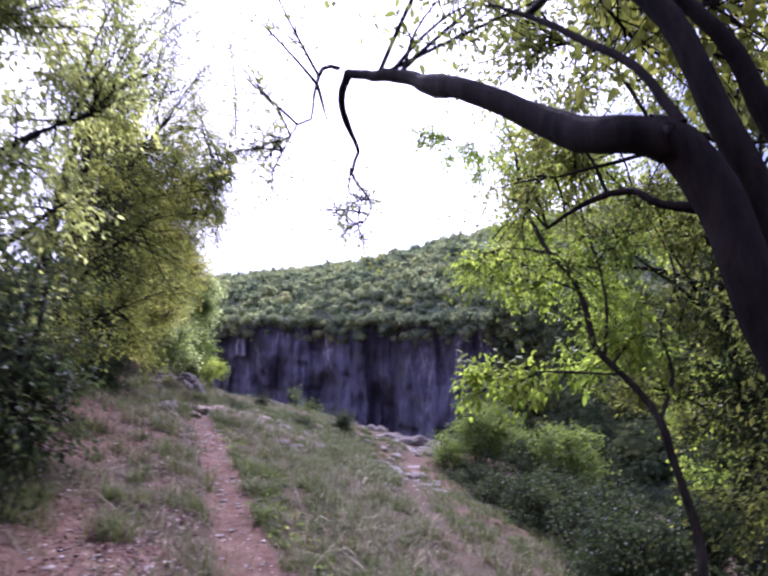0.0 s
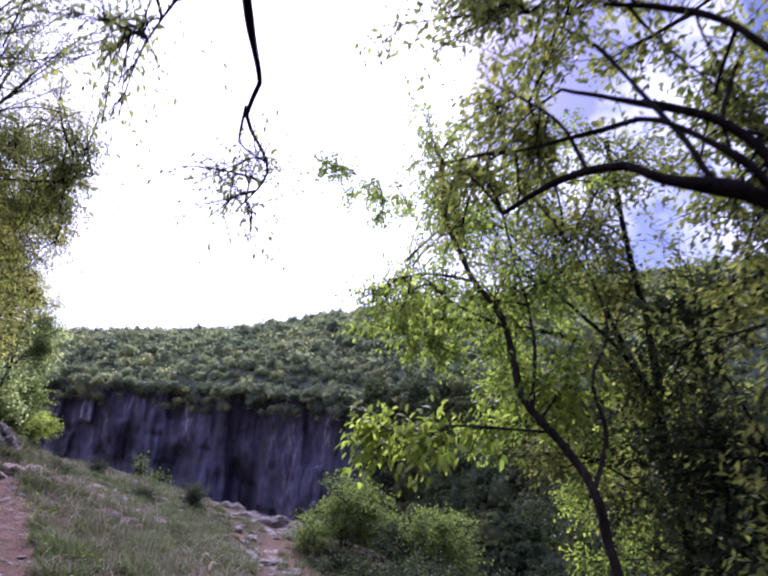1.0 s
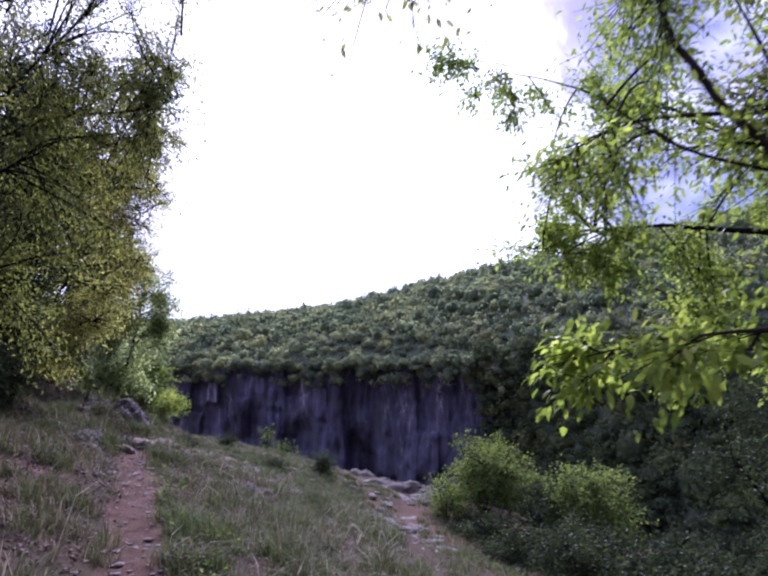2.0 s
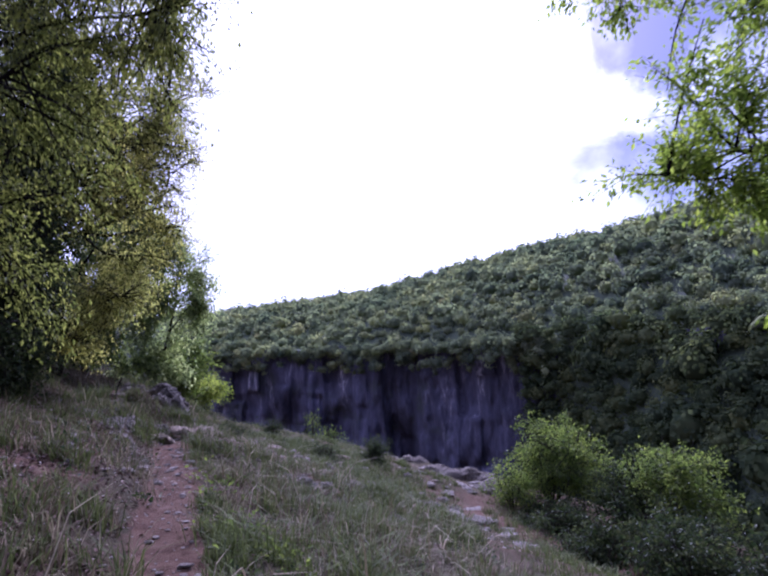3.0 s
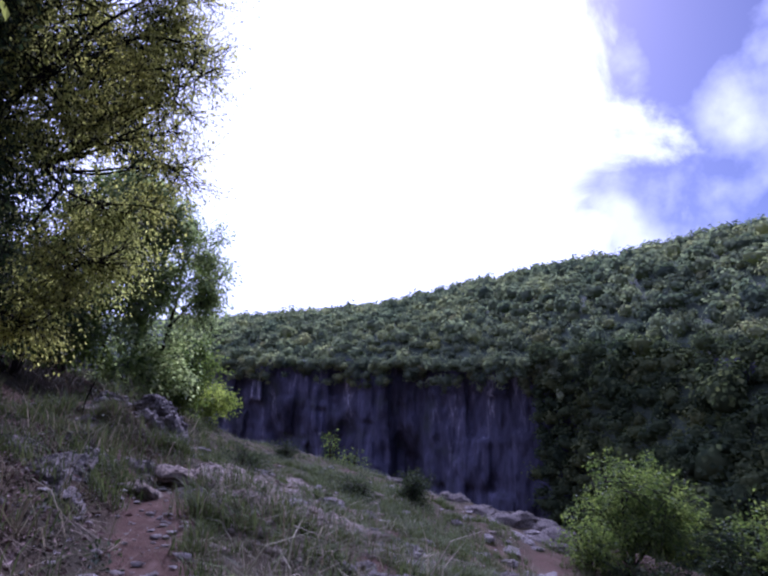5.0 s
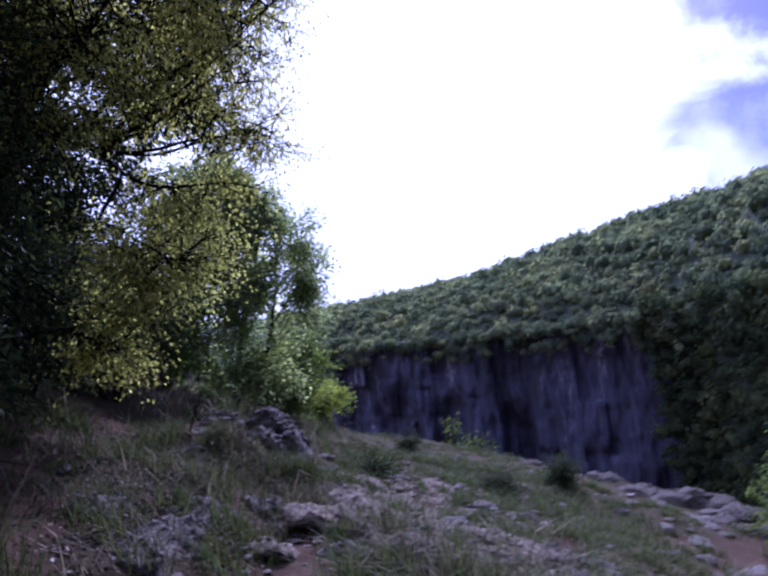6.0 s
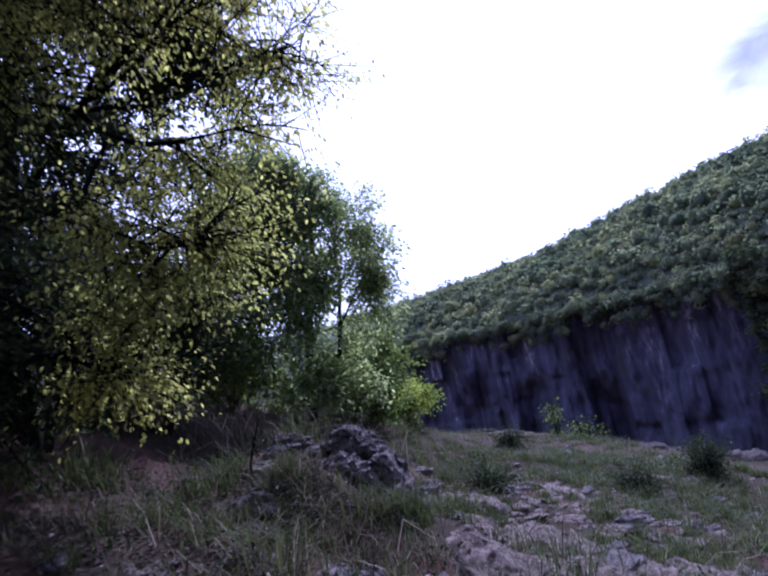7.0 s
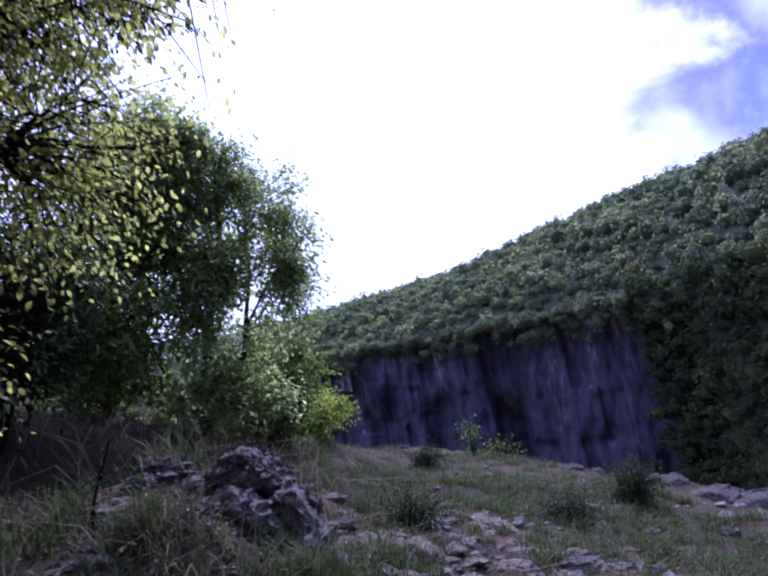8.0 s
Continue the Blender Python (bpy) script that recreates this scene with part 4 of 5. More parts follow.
            reach, rise, away = rng.uniform(0.9, 1.6), 0.15 + 0.22 * k + rng.uniform(-0.05, 0.05), rng.uniform(0.0, 0.6)
        else:
            y0, h = 12.4, rng.uniform(2.8, 5.0)
            x0 = float(np.interp(h, (1.5, 2.6, 4.0, 5.4), (-6.2, -6.05, -5.7, -5.4)))
            reach, rise, away = rng.uniform(0.9, 1.7), rng.uniform(0.2, 1.2), rng.uniform(-0.3, 0.9)
        fan.append(([(x0, y0, h), (x0 + 0.3 * reach, y0 + 0.3 * away + rng.normal(0, 0.05), h + 0.22 * rise + rng.normal(0, 0.04)), (x0 + 0.65 * reach, y0 + 0.7 * away + rng.normal(0, 0.05), h + 0.6 * rise + rng.normal(0, 0.06)), (x0 + reach, y0 + away, h + rise)], rng.uniform(0.010, 0.018), 0.003))
        tips.append((x0 + reach, y0 + away, h + rise, 0.36, 0.36, 0.3, 44, 0.75))
    grow("spreading_tree", "tall spreading tree with thin dark branches and yellow-green leaves", "tree", (-6.3, 12.2, zb),
         [([(-6.3, 12.2, zb), (-6.2, 12.2, 1.5), (-6.05, 12.4, 2.6), (-5.7, 12.4, 4.0), (-5.4, 12.5, 5.4)], 0.16, 0.06),
          ([(-6.05, 12.5, 2.8), (-5.58, 12.8, 2.57), (-5.13, 12.9, 2.56), (-4.75, 13.1, 2.66), (-4.31, 13.3, 2.74), (-4.16, 13.4, 2.95)], 0.022, 0.004),
          ([(-5.6, 12.78, 2.58), (-5.31, 12.8, 2.29), (-5.08, 12.9, 2.22), (-4.7, 13.1, 2.25)], 0.02, 0.006),
          ([(-5.55, 12.8, 2.57), (-5.39, 12.8, 2.75), (-5.12, 12.8, 2.99), (-4.6, 12.9, 3.3), (-4.2, 13.0, 3.6)], 0.016, 0.004),
          ([(-5.4, 12.8, 2.3), (-5.53, 12.7, 1.9), (-5.24, 12.8, 1.6), (-4.95, 12.9, 1.6)], 0.016, 0.006),
          ([(-6.05, 12.3, 2.4), (-5.4, 12.4, 3.4), (-4.7, 12.6, 4.2), (-4.0, 12.8, 4.7)], 0.032, 0.006),
          ([(-5.8, 12.4, 3.4), (-5.1, 12.5, 4.8), (-4.3, 12.6, 5.9)], 0.032, 0.007),
          ([(-6.2, 12.2, 0.9), (-5.8, 12.5, 1.1), (-5.5, 12.8, 0.9)], 0.03, 0.008)] + fan,
         [(-5.12, 13.0, 2.1, 0.45, 0.4, 0.35, 110), (-5.25, 12.7, 1.65, 0.5, 0.4, 0.35, 130), (-4.95, 13.3, 1.75, 0.4, 0.4, 0.3, 80), (-5.1, 13.6, 1.45, 0.4, 0.4, 0.3, 80), (-5.3, 12.8, 1.25, 0.42, 0.4, 0.35, 120), (-5.5, 12.8, 1.0, 0.42, 0.4, 0.32, 120),
          (-4.6, 13.0, 2.75, 0.5, 0.4, 0.35, 81, 0.85), (-5.2, 12.6, 2.9, 0.6, 0.5, 0.4, 121, 0.85), (-4.35, 13.2, 2.6, 0.35, 0.35, 0.3, 54, 0.85),
          (-4.3, 12.8, 3.6, 0.6, 0.6, 0.5, 121, 0.74), (-4.4, 12.7, 4.6, 0.8, 0.7, 0.7, 162, 0.74), (-4.3, 12.5, 5.7, 1.0, 0.9, 0.8, 162, 0.74), (-5.4, 12.4, 3.9, 0.8, 0.7, 0.8, 175, 0.74), (-6.2, 12.2, 3.4, 0.8, 0.7, 0.9, 148, 0.74),
          (-4.9, 12.9, 3.3, 0.6, 0.5, 0.5, 148, 0.74), (-5.0, 12.6, 5.2, 0.9, 0.8, 0.8, 175, 0.74), (-5.7, 12.2, 4.8, 0.9, 0.8, 0.9, 162, 0.74), (-6.4, 12.2, 4.4, 0.8, 0.8, 1.0, 190, 0.74), (-5.6, 12.0, 3.4, 0.7, 0.6, 0.7, 170, 0.74), (-5.7, 12.3, 2.8, 0.6, 0.6, 0.5, 190, 1.0), (-5.9, 12.6, 3.4, 0.6, 0.5, 0.5, 170, 0.74), (-5.4, 12.1, 4.4, 0.7, 0.6, 0.7, 170, 0.74), (-5.9, 12.0, 5.4, 0.8, 0.7, 0.7, 160, 0.74), (-4.5, 13.2, 2.2, 0.35, 0.35, 0.3, 46)]
         + tips,
         0.037, LEAF_OLIVE, BARK, 15, per_twig=18, spread=0.055, wide=0.56, arms_per=7, droop=0.7, full=True)
    # carries the unlit left part of the spreading crown, in darkened leaves
    zb = z_at(-6.6, 10.6)
    grow("shaded_tree", "dense dark tree on the bank, its crown in its own shade", "tree", (-6.6, 10.6, zb),
         [([(-6.6, 10.6, zb), (-6.5, 10.7, 1.8), (-6.3, 10.8, 3.2), (-6.0, 11.0, 5.0)], 0.17, 0.06),
          ([(-6.45, 10.7, 2.0), (-5.9, 11.0, 2.9), (-5.3, 11.3, 3.6)], 0.05, 0.012),
          ([(-6.35, 10.8, 2.8), (-5.8, 11.2, 3.9), (-5.2, 11.5, 4.6)], 0.05, 0.012),
          ([(-6.5, 10.7, 1.4), (-6.0, 11.0, 1.7), (-5.6, 11.2, 1.7)], 0.04, 0.01)],
         [(-5.7, 12.0, 1.4, 0.5, 0.5, 0.7, 120), (-6.2, 12.6, 1.2, 0.7, 0.6, 0.8, 150), (-6.2, 12.5, 2.4, 0.7, 0.6, 0.8, 150), (-5.6, 11.3, 2.0, 0.6, 0.6, 0.7, 130), (-5.6, 11.4, 3.2, 0.7, 0.6, 0.8, 150), (-5.6, 11.5, 4.4, 0.8, 0.7, 0.8, 150), (-6.3, 11.3, 1.2, 0.7, 0.6, 0.7, 120), (-6.5, 11.0, 2.6, 0.7, 0.7, 0.9, 120), (-6.3, 11.2, 4.0, 0.8, 0.7, 0.9, 120), (-5.7, 11.4, 5.6, 0.9, 0.8, 0.7, 120), (-5.4, 11.9, 5.0, 0.6, 0.6, 0.6, 80),
          (-5.75, 11.95, 2.4, 0.5, 0.5, 0.7, 170), (-5.8, 12.0, 3.5, 0.5, 0.5, 0.7, 170), (-5.75, 12.1, 4.6, 0.55, 0.5, 0.7, 160), (-5.9, 12.3, 5.7, 0.7, 0.6, 0.7, 150), (-4.75, 10.3, 2.2, 0.5, 0.5, 0.8, 150), (-4.75, 10.3, 3.7, 0.55, 0.5, 0.9, 150), (-4.8, 10.3, 5.1, 0.6, 0.6, 0.8, 130)],
         0.06, LEAF_DEEP_SHADED, BARK, 19, per_twig=15)
    zb = z_at(-8.0, 14.0)
    grow("back_tree", "tall tree behind the others with a dense shaded crown", "tree", (-8.0, 14.0, zb),
         [([(-8.0, 14.0, zb), (-7.9, 14.0, 1.8), (-7.6, 14.1, 3.4), (-7.3, 14.2, 5.6)], 0.15, 0.05),
          ([(-7.8, 14.0, 2.4), (-7.0, 14.2, 3.4), (-6.3, 14.4, 4.0), (-5.6, 14.6, 4.5)], 0.05, 0.010),
          ([(-7.9, 14.0, 2.0), (-7.4, 13.6, 3.0), (-7.0, 13.4, 4.2)], 0.05, 0.012)],
         [(-6.8, 14.3, 3.4, 0.9, 0.8, 0.8, 130), (-7.4, 14.1, 4.6, 1.0, 0.9, 0.9, 140), (-6.5, 14.4, 4.6, 0.8, 0.8, 0.7, 100), (-7.5, 13.8, 2.4, 0.9, 0.8, 0.8, 140), (-7.0, 14.2, 5.8, 1.0, 0.9, 0.8, 110), (-6.9, 14.5, 2.2, 0.6, 0.6, 0.7, 100), (-8.4, 13.8, 3.6, 0.9, 0.9, 1.1, 120),
          (-7.5, 14.6, 4.9, 0.8, 0.6, 0.7, 150, 0.7), (-6.7, 14.6, 4.7, 0.7, 0.5, 0.6, 150, 0.7), (-5.8, 14.6, 4.4, 0.6, 0.5, 0.5, 150, 0.8), (-6.2, 14.6, 3.7, 0.6, 0.5, 0.5, 160), (-5.5, 14.6, 3.4, 0.45, 0.4, 0.4, 90, 0.8), (-5.1, 14.6, 4.9, 0.5, 0.4, 0.4, 80, 0.6), (-6.1, 14.6, 5.3, 0.6, 0.5, 0.5, 140, 0.8), (-6.9, 14.6, 2.9, 0.7, 0.5, 0.6, 130, 0.7), (-7.6, 14.4, 3.3, 0.7, 0.5, 0.6, 90, 0.7)],
         0.08, LEAF_DEEP_SHADED, BARK, 18, per_twig=22)
    zb = z_at(-7.4, 18.8)
    grow("round_tree", "rounded many-stemmed tree with small blue-green leaves", "tree", (-7.4, 18.8, zb),
         [([(-7.4, 18.8, zb), (-7.2, 18.8, 1.2), (-6.9, 18.9, 2.6), (-6.8, 19.0, 4.0)], 0.08, 0.03),
          ([(-7.3, 18.8, 0.2), (-6.75, 18.9, 1.0), (-6.55, 19.0, 2.0), (-6.45, 19.0, 3.0)], 0.05, 0.014),
          ([(-6.65, 18.95, 1.4), (-6.2, 19.0, 2.0), (-5.75, 19.0, 2.4)], 0.025, 0.006),
          ([(-7.4, 18.8, 0.2), (-7.9, 18.6, 1.3), (-8.3, 18.5, 2.6)], 0.06, 0.018),
          ([(-7.1, 18.8, 1.6), (-7.4, 18.6, 2.8), (-7.5, 18.5, 3.8)], 0.045, 0.012)],
         [(-7.1, 18.8, 3.2, 0.5, 0.5, 0.6, 170, 0.8, 1.2), (-6.95, 18.8, 2.2, 0.4, 0.5, 0.5, 120, 0.8, 1.2), (-7, 18.7, 4, 0.4, 0.4, 0.4, 90, 0.8, 1.2), (-6.1, 19, 1.5, 0.45, 0.5, 0.45, 96, 0.75), (-5.85, 19, 1.75, 0.35, 0.4, 0.35, 56, 0.75), (-5.8, 19, 2.1, 0.42, 0.5, 0.4, 72, 0.75), (-5.85, 19, 2.75, 0.4, 0.5, 0.45, 72, 0.75), (-6.1, 19, 3.3, 0.45, 0.5, 0.4, 72, 0.75), (-7.4, 18.7, 4.1, 0.6, 0.6, 0.5, 130, 0.8, 1.2), (-6, 19, 2.1, 0.5, 0.6, 0.55, 96, 0.75), (-6.2, 19, 2.9, 0.55, 0.6, 0.5, 88, 0.75), (-6.85, 18.8, 3.5, 0.6, 0.7, 0.6, 120, 0.75), (-6.8, 18.9, 2.7, 0.45, 0.6, 0.4, 48, 0.75), (-7.3, 18.5, 3.9, 0.7, 0.7, 0.55, 140, 0.8, 1.2), (-7.4, 18.2, 1.6, 0.8, 0.6, 0.8, 220, 0.8, 1.2), (-6.85, 18.9, 1.2, 0.55, 0.6, 0.55, 112, 0.75), (-7.2, 18.4, 0.5, 0.8, 0.6, 0.5, 190, 0.8, 1.2), (-6.55, 19.1, 0.45, 0.45, 0.5, 0.45, 110),
          (-7, 18.5, 2.2, 0.7, 0.6, 0.6, 160, 0.8, 1.2), (-6.4, 18.9, 3.6, 0.5, 0.5, 0.45, 110, 0.8), (-6.5, 18.9, 2.5, 0.45, 0.5, 0.5, 90, 0.7), (-7.6, 18.6, 3.2, 0.7, 0.6, 0.7, 190, 0.8, 1.2), (-7.7, 18.7, 4.4, 0.6, 0.5, 0.5, 150, 1.25)],
         0.085, LEAF_BLUE, BARK_GREY, 17, per_twig=17, spread=0.07)
    # the round tree's shaded side, split off to take darker leaves
    zb = z_at(-8.4, 18.2)
    grow("round_tree_shade_side", "shaded side of the round tree's crown, in darker green leaves", "tree", (-8.4, 18.2, zb),
         [([(-8.4, 18.2, zb), (-8.35, 18.2, 1.2), (-8.2, 18.3, 2.4), (-8.1, 18.4, 3.8)], 0.08, 0.02),
          ([(-8.4, 18.2, 0.6), (-8.0, 18.1, 1.4), (-7.6, 18.1, 2.2)], 0.04, 0.01),
          ([(-8.4, 18.2, 0.8), (-8.8, 18.1, 1.8), (-9.1, 18.2, 2.8)], 0.04, 0.01)],
         [(-8.2, 18.5, 3.9, 0.8, 0.6, 0.7, 160, 0.9, 1.2), (-9, 18.4, 2.8, 0.8, 0.6, 0.9, 160, 0.9, 1.2), (-9.1, 18.2, 1.4, 0.8, 0.6, 0.9, 140, 0.9, 1.2), (-7.5, 18.4, 2.9, 0.8, 0.7, 0.8, 210, 0.9, 1.2), (-8.3, 18.3, 2.2, 0.9, 0.7, 1, 220, 0.9, 1.2), (-7.9, 17.8, 1, 0.8, 0.6, 0.7, 200, 0.9, 1.2), (-8.7, 17.9, 0.9, 0.9, 0.7, 0.8, 200, 0.9, 1.2), (-8, 18.3, 3.2, 0.7, 0.6, 0.7, 140, 0.9, 1.2), (-7.6, 18.1, 2.2, 0.8, 0.5, 0.7, 170, 0.9, 1.2), (-8.7, 18, 1.6, 0.8, 0.6, 0.9, 140, 0.9, 1.2)],
         0.085, LEAF_BUSH, BARK_GREY, 117, per_twig=17, spread=0.07)


def near_bushes():
    def bush(name, label, x, y, h, wide, leaf, mat, seed, n=90, per=30, stems=6, category="bush"):
        zb = z_at(x, y, 0.05)
        rng = np.random.default_rng(seed)
        st = []
        for k in range(stems):
            a = k * 6.283 / stems + rng.random()
            e = rng.uniform(0.35, 0.75)
            st.append(([(x + 0.05 * math.cos(a), y + 0.05 * math.sin(a), zb), (x + 0.3 * e * wide * math.cos(a), y + 0.3 * e * wide * math.sin(a), zb + h * 0.4),
                        (x + 0.5 * e * wide * math.cos(a), y + 0.5 * e * wide * math.sin(a), zb + h * 0.85)], 0.012 + 0.012 * h * rng.random(), 0.005))
        bl = []
        for k in range(6):
            a = rng.uniform(0, 6.283)
            q = rng.uniform(0.1, 0.55)
            bl.append((x + q * wide * math.cos(a) * 0.6, y + q * wide * math.sin(a) * 0.6, zb + h * rng.uniform(0.22, 0.72), wide * 0.34, wide * 0.34, h * 0.32, n // 7))
        bl.append((x, y, zb + h * 0.45, wide * 0.46, wide * 0.46, h * 0.45, n // 2))
        return grow(name, label, category, (x, y, zb), st, bl, leaf * 1.12, mat, BARK_GREY, seed, per_twig=0.72 * per, spread=0.06)

    bush("round_bush", "round upright bush with dense bright green leaves", 3.2, 21.0, 2.5, 3.5, 0.075, LEAF_BUSH, 31, 900, 20, 9)
    bush("broad_bush", "broad green bush on the lower slope", 5.3, 18.8, 3.25, 3.0, 0.085, LEAF_BUSH, 32, 800, 18, 8)
    # low bushes here wear the darkened leaves for deep shade under trees and bushes
    bush("low_bush", "low dark bush between the two tall ones", 4.3, 18.2, 1.9, 2.2, 0.085, LEAF_DEEP_SHADED, 54, 420, 18, 7)
    bush("low_bush", "low leafy bush below the lower trail", 4.4, 16.0, 1.8, 3.0, 0.085, LEAF_DEEP_SHADED, 33, 620, 18, 8)
    bush("low_bush", "low leafy bush in the shade below the trees", 4.4, 12.0, 1.9, 2.8, 0.08, LEAF_DEEP_SHADED, 34, 560, 18, 8)
    bush("low_bush", "leafy undergrowth at the foot of the trees", 3.3, 8.3, 1.5, 2.2, 0.075, LEAF_DEEP_SHADED, 35, 420, 18, 7)
    bush("low_bush", "dark green bush further down the slope", 7.5, 14.5, 3.0, 3.4, 0.09, LEAF_DEEP_SHADED, 36, 620, 18, 8)
    bush("low_bush", "shaded undergrowth on the steep slope", 3.4, 10.3, 1.3, 2.0, 0.075, LEAF_DEEP_SHADED, 49, 300, 18, 7)
    bush("low_bush", "shaded undergrowth between the bushes", 3.2, 12.9, 1.3, 2.0, 0.075, LEAF_DEEP_SHADED, 50, 300, 18, 7)
    # two low dark bushes stand in for the shade under the round bush
    bush("low_bush", "low dark growth standing for the shade under the round bush", 2.8, 18.4, 0.75, 2.2, 0.07, LEAF_DEEP_SHADED, 59, 330, 18, 7)
    bush("low_bush", "low growth beside the lower trail, dark for the bushes' shade", 2.7, 15.9, 0.65, 1.9, 0.07, LEAF_DEEP_SHADED, 60, 300, 18, 7)
    bush("edge_bush", "small bush at the edge of the rock lip", 1.9, 19.6, 1.1, 1.3, 0.065, LEAF_BUSH, 37, 170, 18, 6)
    bush("yellow_bush", "low yellow-green bush at the shelf's edge", -7.3, 23.0, 1.15, 1.9, 0.075, LEAF_YELLOW, 38, 520, 20, 7)
    bush("side_bush", "green and yellow bush at the foot of the round tree", -6.95, 20.4, 1.75, 1.9, 0.08, LEAF_BUSH, 39, 560, 18, 7)
    bush("sapling", "spindly young sapling standing at the cliff edge", -4.25, 27.3, 1.35, 0.7, 0.08, LEAF_BUSH, 40, 30, 9, 3, "sapling")
    bush("sapling", "small low sapling beside the cliff edge", -3.5, 27.0, 0.75, 0.8, 0.075, LEAF_BUSH, 41, 40, 10, 4, "sapling")
    bush("dark_shrub", "small dark green cushion shrub in the turf", -1.62, 21.0, 0.62, 0.7, 0.05, LEAF_DEEP_SHADED, 42, 160, 20, 6, "shrub")
    bush("dark_shrub", "low brownish cushion shrub on the stony shelf", -2.75, 19.2, 0.34, 0.6, 0.04, LEAF_DEEP_SHADED, 55, 120, 20, 6, "shrub")
    bush("dark_shrub", "small green cushion shrub among flat stones", -4.46, 16.85, 0.26, 0.5, 0.04, LEAF_DEEP_SHADED, 56, 110, 20, 6, "shrub")
    bush("dark_shrub", "small dark cushion shrub near the shelf's edge", -5.1, 23.7, 0.42, 0.6, 0.05, LEAF_DEEP_SHADED, 57, 110, 20, 6, "shrub")
    x, y = -5.5, 13.85
    zb = z_at(x, y, 0.03)
    grow("dead_weed", "thin dark dead weed standing in the turf", "weed", (x, y, zb),
         [([(x, y, zb), (x + 0.02, y, zb + 0.2), (x + 0.07, y + 0.02, zb + 0.36), (x + 0.13, y + 0.02, zb + 0.5)], 0.008, 0.003)],
         [(x + 0.09, y, zb + 0.36, 0.08, 0.08, 0.14, 9, 0.3)], 0.03, LEAF_DEEP_SHADED, BARK, 58, per_twig=5, twig=0.1)
    # a dark mass put in for the shade under the broad tree
    bush("bank_bush", "dark bush standing in for the shade under the broad tree", -2.85, 4.0, 2.0, 1.5, 0.06, LEAF_DEEP_SHADED, 52, 620, 20, 8)
    bush("bank_bush", "shaded bush under the trees on the bank", -5.5, 11.0, 1.1, 1.5, 0.065, LEAF_DEEP_SHADED, 43, 260, 18, 6)
    bush("bank_bush", "dark bush between the trunks on the bank", -6.9, 13.4, 2.0, 2.2, 0.07, LEAF_DEEP_SHADED, 53, 480, 18, 7)
    bush("bank_bush", "dark leafy undergrowth on the bank", -7.3, 15.2, 2.0, 2.4, 0.075, LEAF_DEEP_SHADED, 44, 520, 18, 7)
    bush("bank_bush", "dark bush filling the gap between the trees", -8.6, 15.8, 3.0, 2.8, 0.08, LEAF_DEEP_SHADED, 45, 560, 18, 7)


near_trees()
near_bushes()


# ---- rocks ----
def rock_mesh(name, sx, sy, sz, seed, cuts, fine, material, beds=0, planes=()):
    """A weathered block: a ball cut by planes, pitted and cracked."""
    rng = np.random.default_rng(seed)
    bm = bmesh.new()
    bmesh.ops.create_icosphere(bm, subdivisions=fine, radius=1.0)
    v = np.array([p.co[:] for p in bm.verts])
    f = np.array([[p.index for p in q.verts] for q in bm.faces])
    bm.free()
    n = rng.normal(size=(cuts, 3))
    n /= np.linalg.norm(n, axis=1)[:, None]
    d = rng.uniform(0.42, 0.8, cuts) if fine > 4 else rng.uniform(0.55, 0.9, cuts)
    for side, off in planes:
        n = np.vstack([n, np.array(side) / np.linalg.norm(side)])
        d = np.append(d, off)
    dot = v @ n.T
    reach = np.where(dot > 0.05, d / np.maximum(dot, 0.05), 9).min(1)
    v = v * np.minimum(reach, 1.15)[:, None]
    s = seed * 3.7
    pit = grain(v[:, 0] * 2.6 + s, v[:, 1] * 2.6, v[:, 2] * 3.4, 61, 4)
    crack = 1 - np.abs(grain(v[:, 0] * 1.7 + s, v[:, 1] * 1.7, v[:, 2] * 4.5, 63, 3)) * 2.2
    v = v * (1 + (0.16 if fine < 5 else 0.08) * pit - 0.16 * np.clip(crack, 0, 1) ** 2)[:, None]
    sharp = np.abs(grain(v[:, 0] * 4.3 + s, v[:, 1] * 4.3, v[:, 2] * 6.5, 65, 3))
    v = v * (1 - (0.22 if fine < 5 else 0.10) * (1 - np.clip(sharp * 3, 0, 1)) + (0.10 if fine < 5 else 0.06) * grain(v[:, 0] * 9 + s, v[:, 1] * 9, v[:, 2] * 9, 67, 2))[:, None]
    if beds:
        # weathered bedding: each layer stands out or back
        layer = np.floor(v[:, 2] * beds + 0.25 * grain(v[:, 0] * 2 + s, v[:, 1] * 2, 0, 64, 2))
        out = 1 + 0.16 * grain(layer * 0.77 + s, v[:, 0] * 0.6, v[:, 1] * 0.6, 66, 2)
        v = v * np.stack([out, out, 1 + 0 * out], 1)
    if fine > 5:
        chip = np.abs(grain(v[:, 0] * 17 + s, v[:, 1] * 17, v[:, 2] * 24, 70, 3))
        v = v * (1 - 0.05 * (1 - np.clip(chip * 4, 0, 1)))[:, None]
    if fine > 4:
        hack = np.abs(grain(v[:, 0] * 9 + s, v[:, 1] * 9, v[:, 2] * 12, 69, 3))
        v = v * (1 - 0.06 * (1 - np.clip(hack * 4, 0, 1)))[:, None]
    return mesh_of(name, v * [sx, sy, sz], f, material, fine > 3)


def ledge_mesh(name, sx, sy, sz, fall, seed, fine, material=None):
    """A block of bedrock whose top falls to one side, with open bedding joints and lichen-eaten pits."""
    bm = bmesh.new()
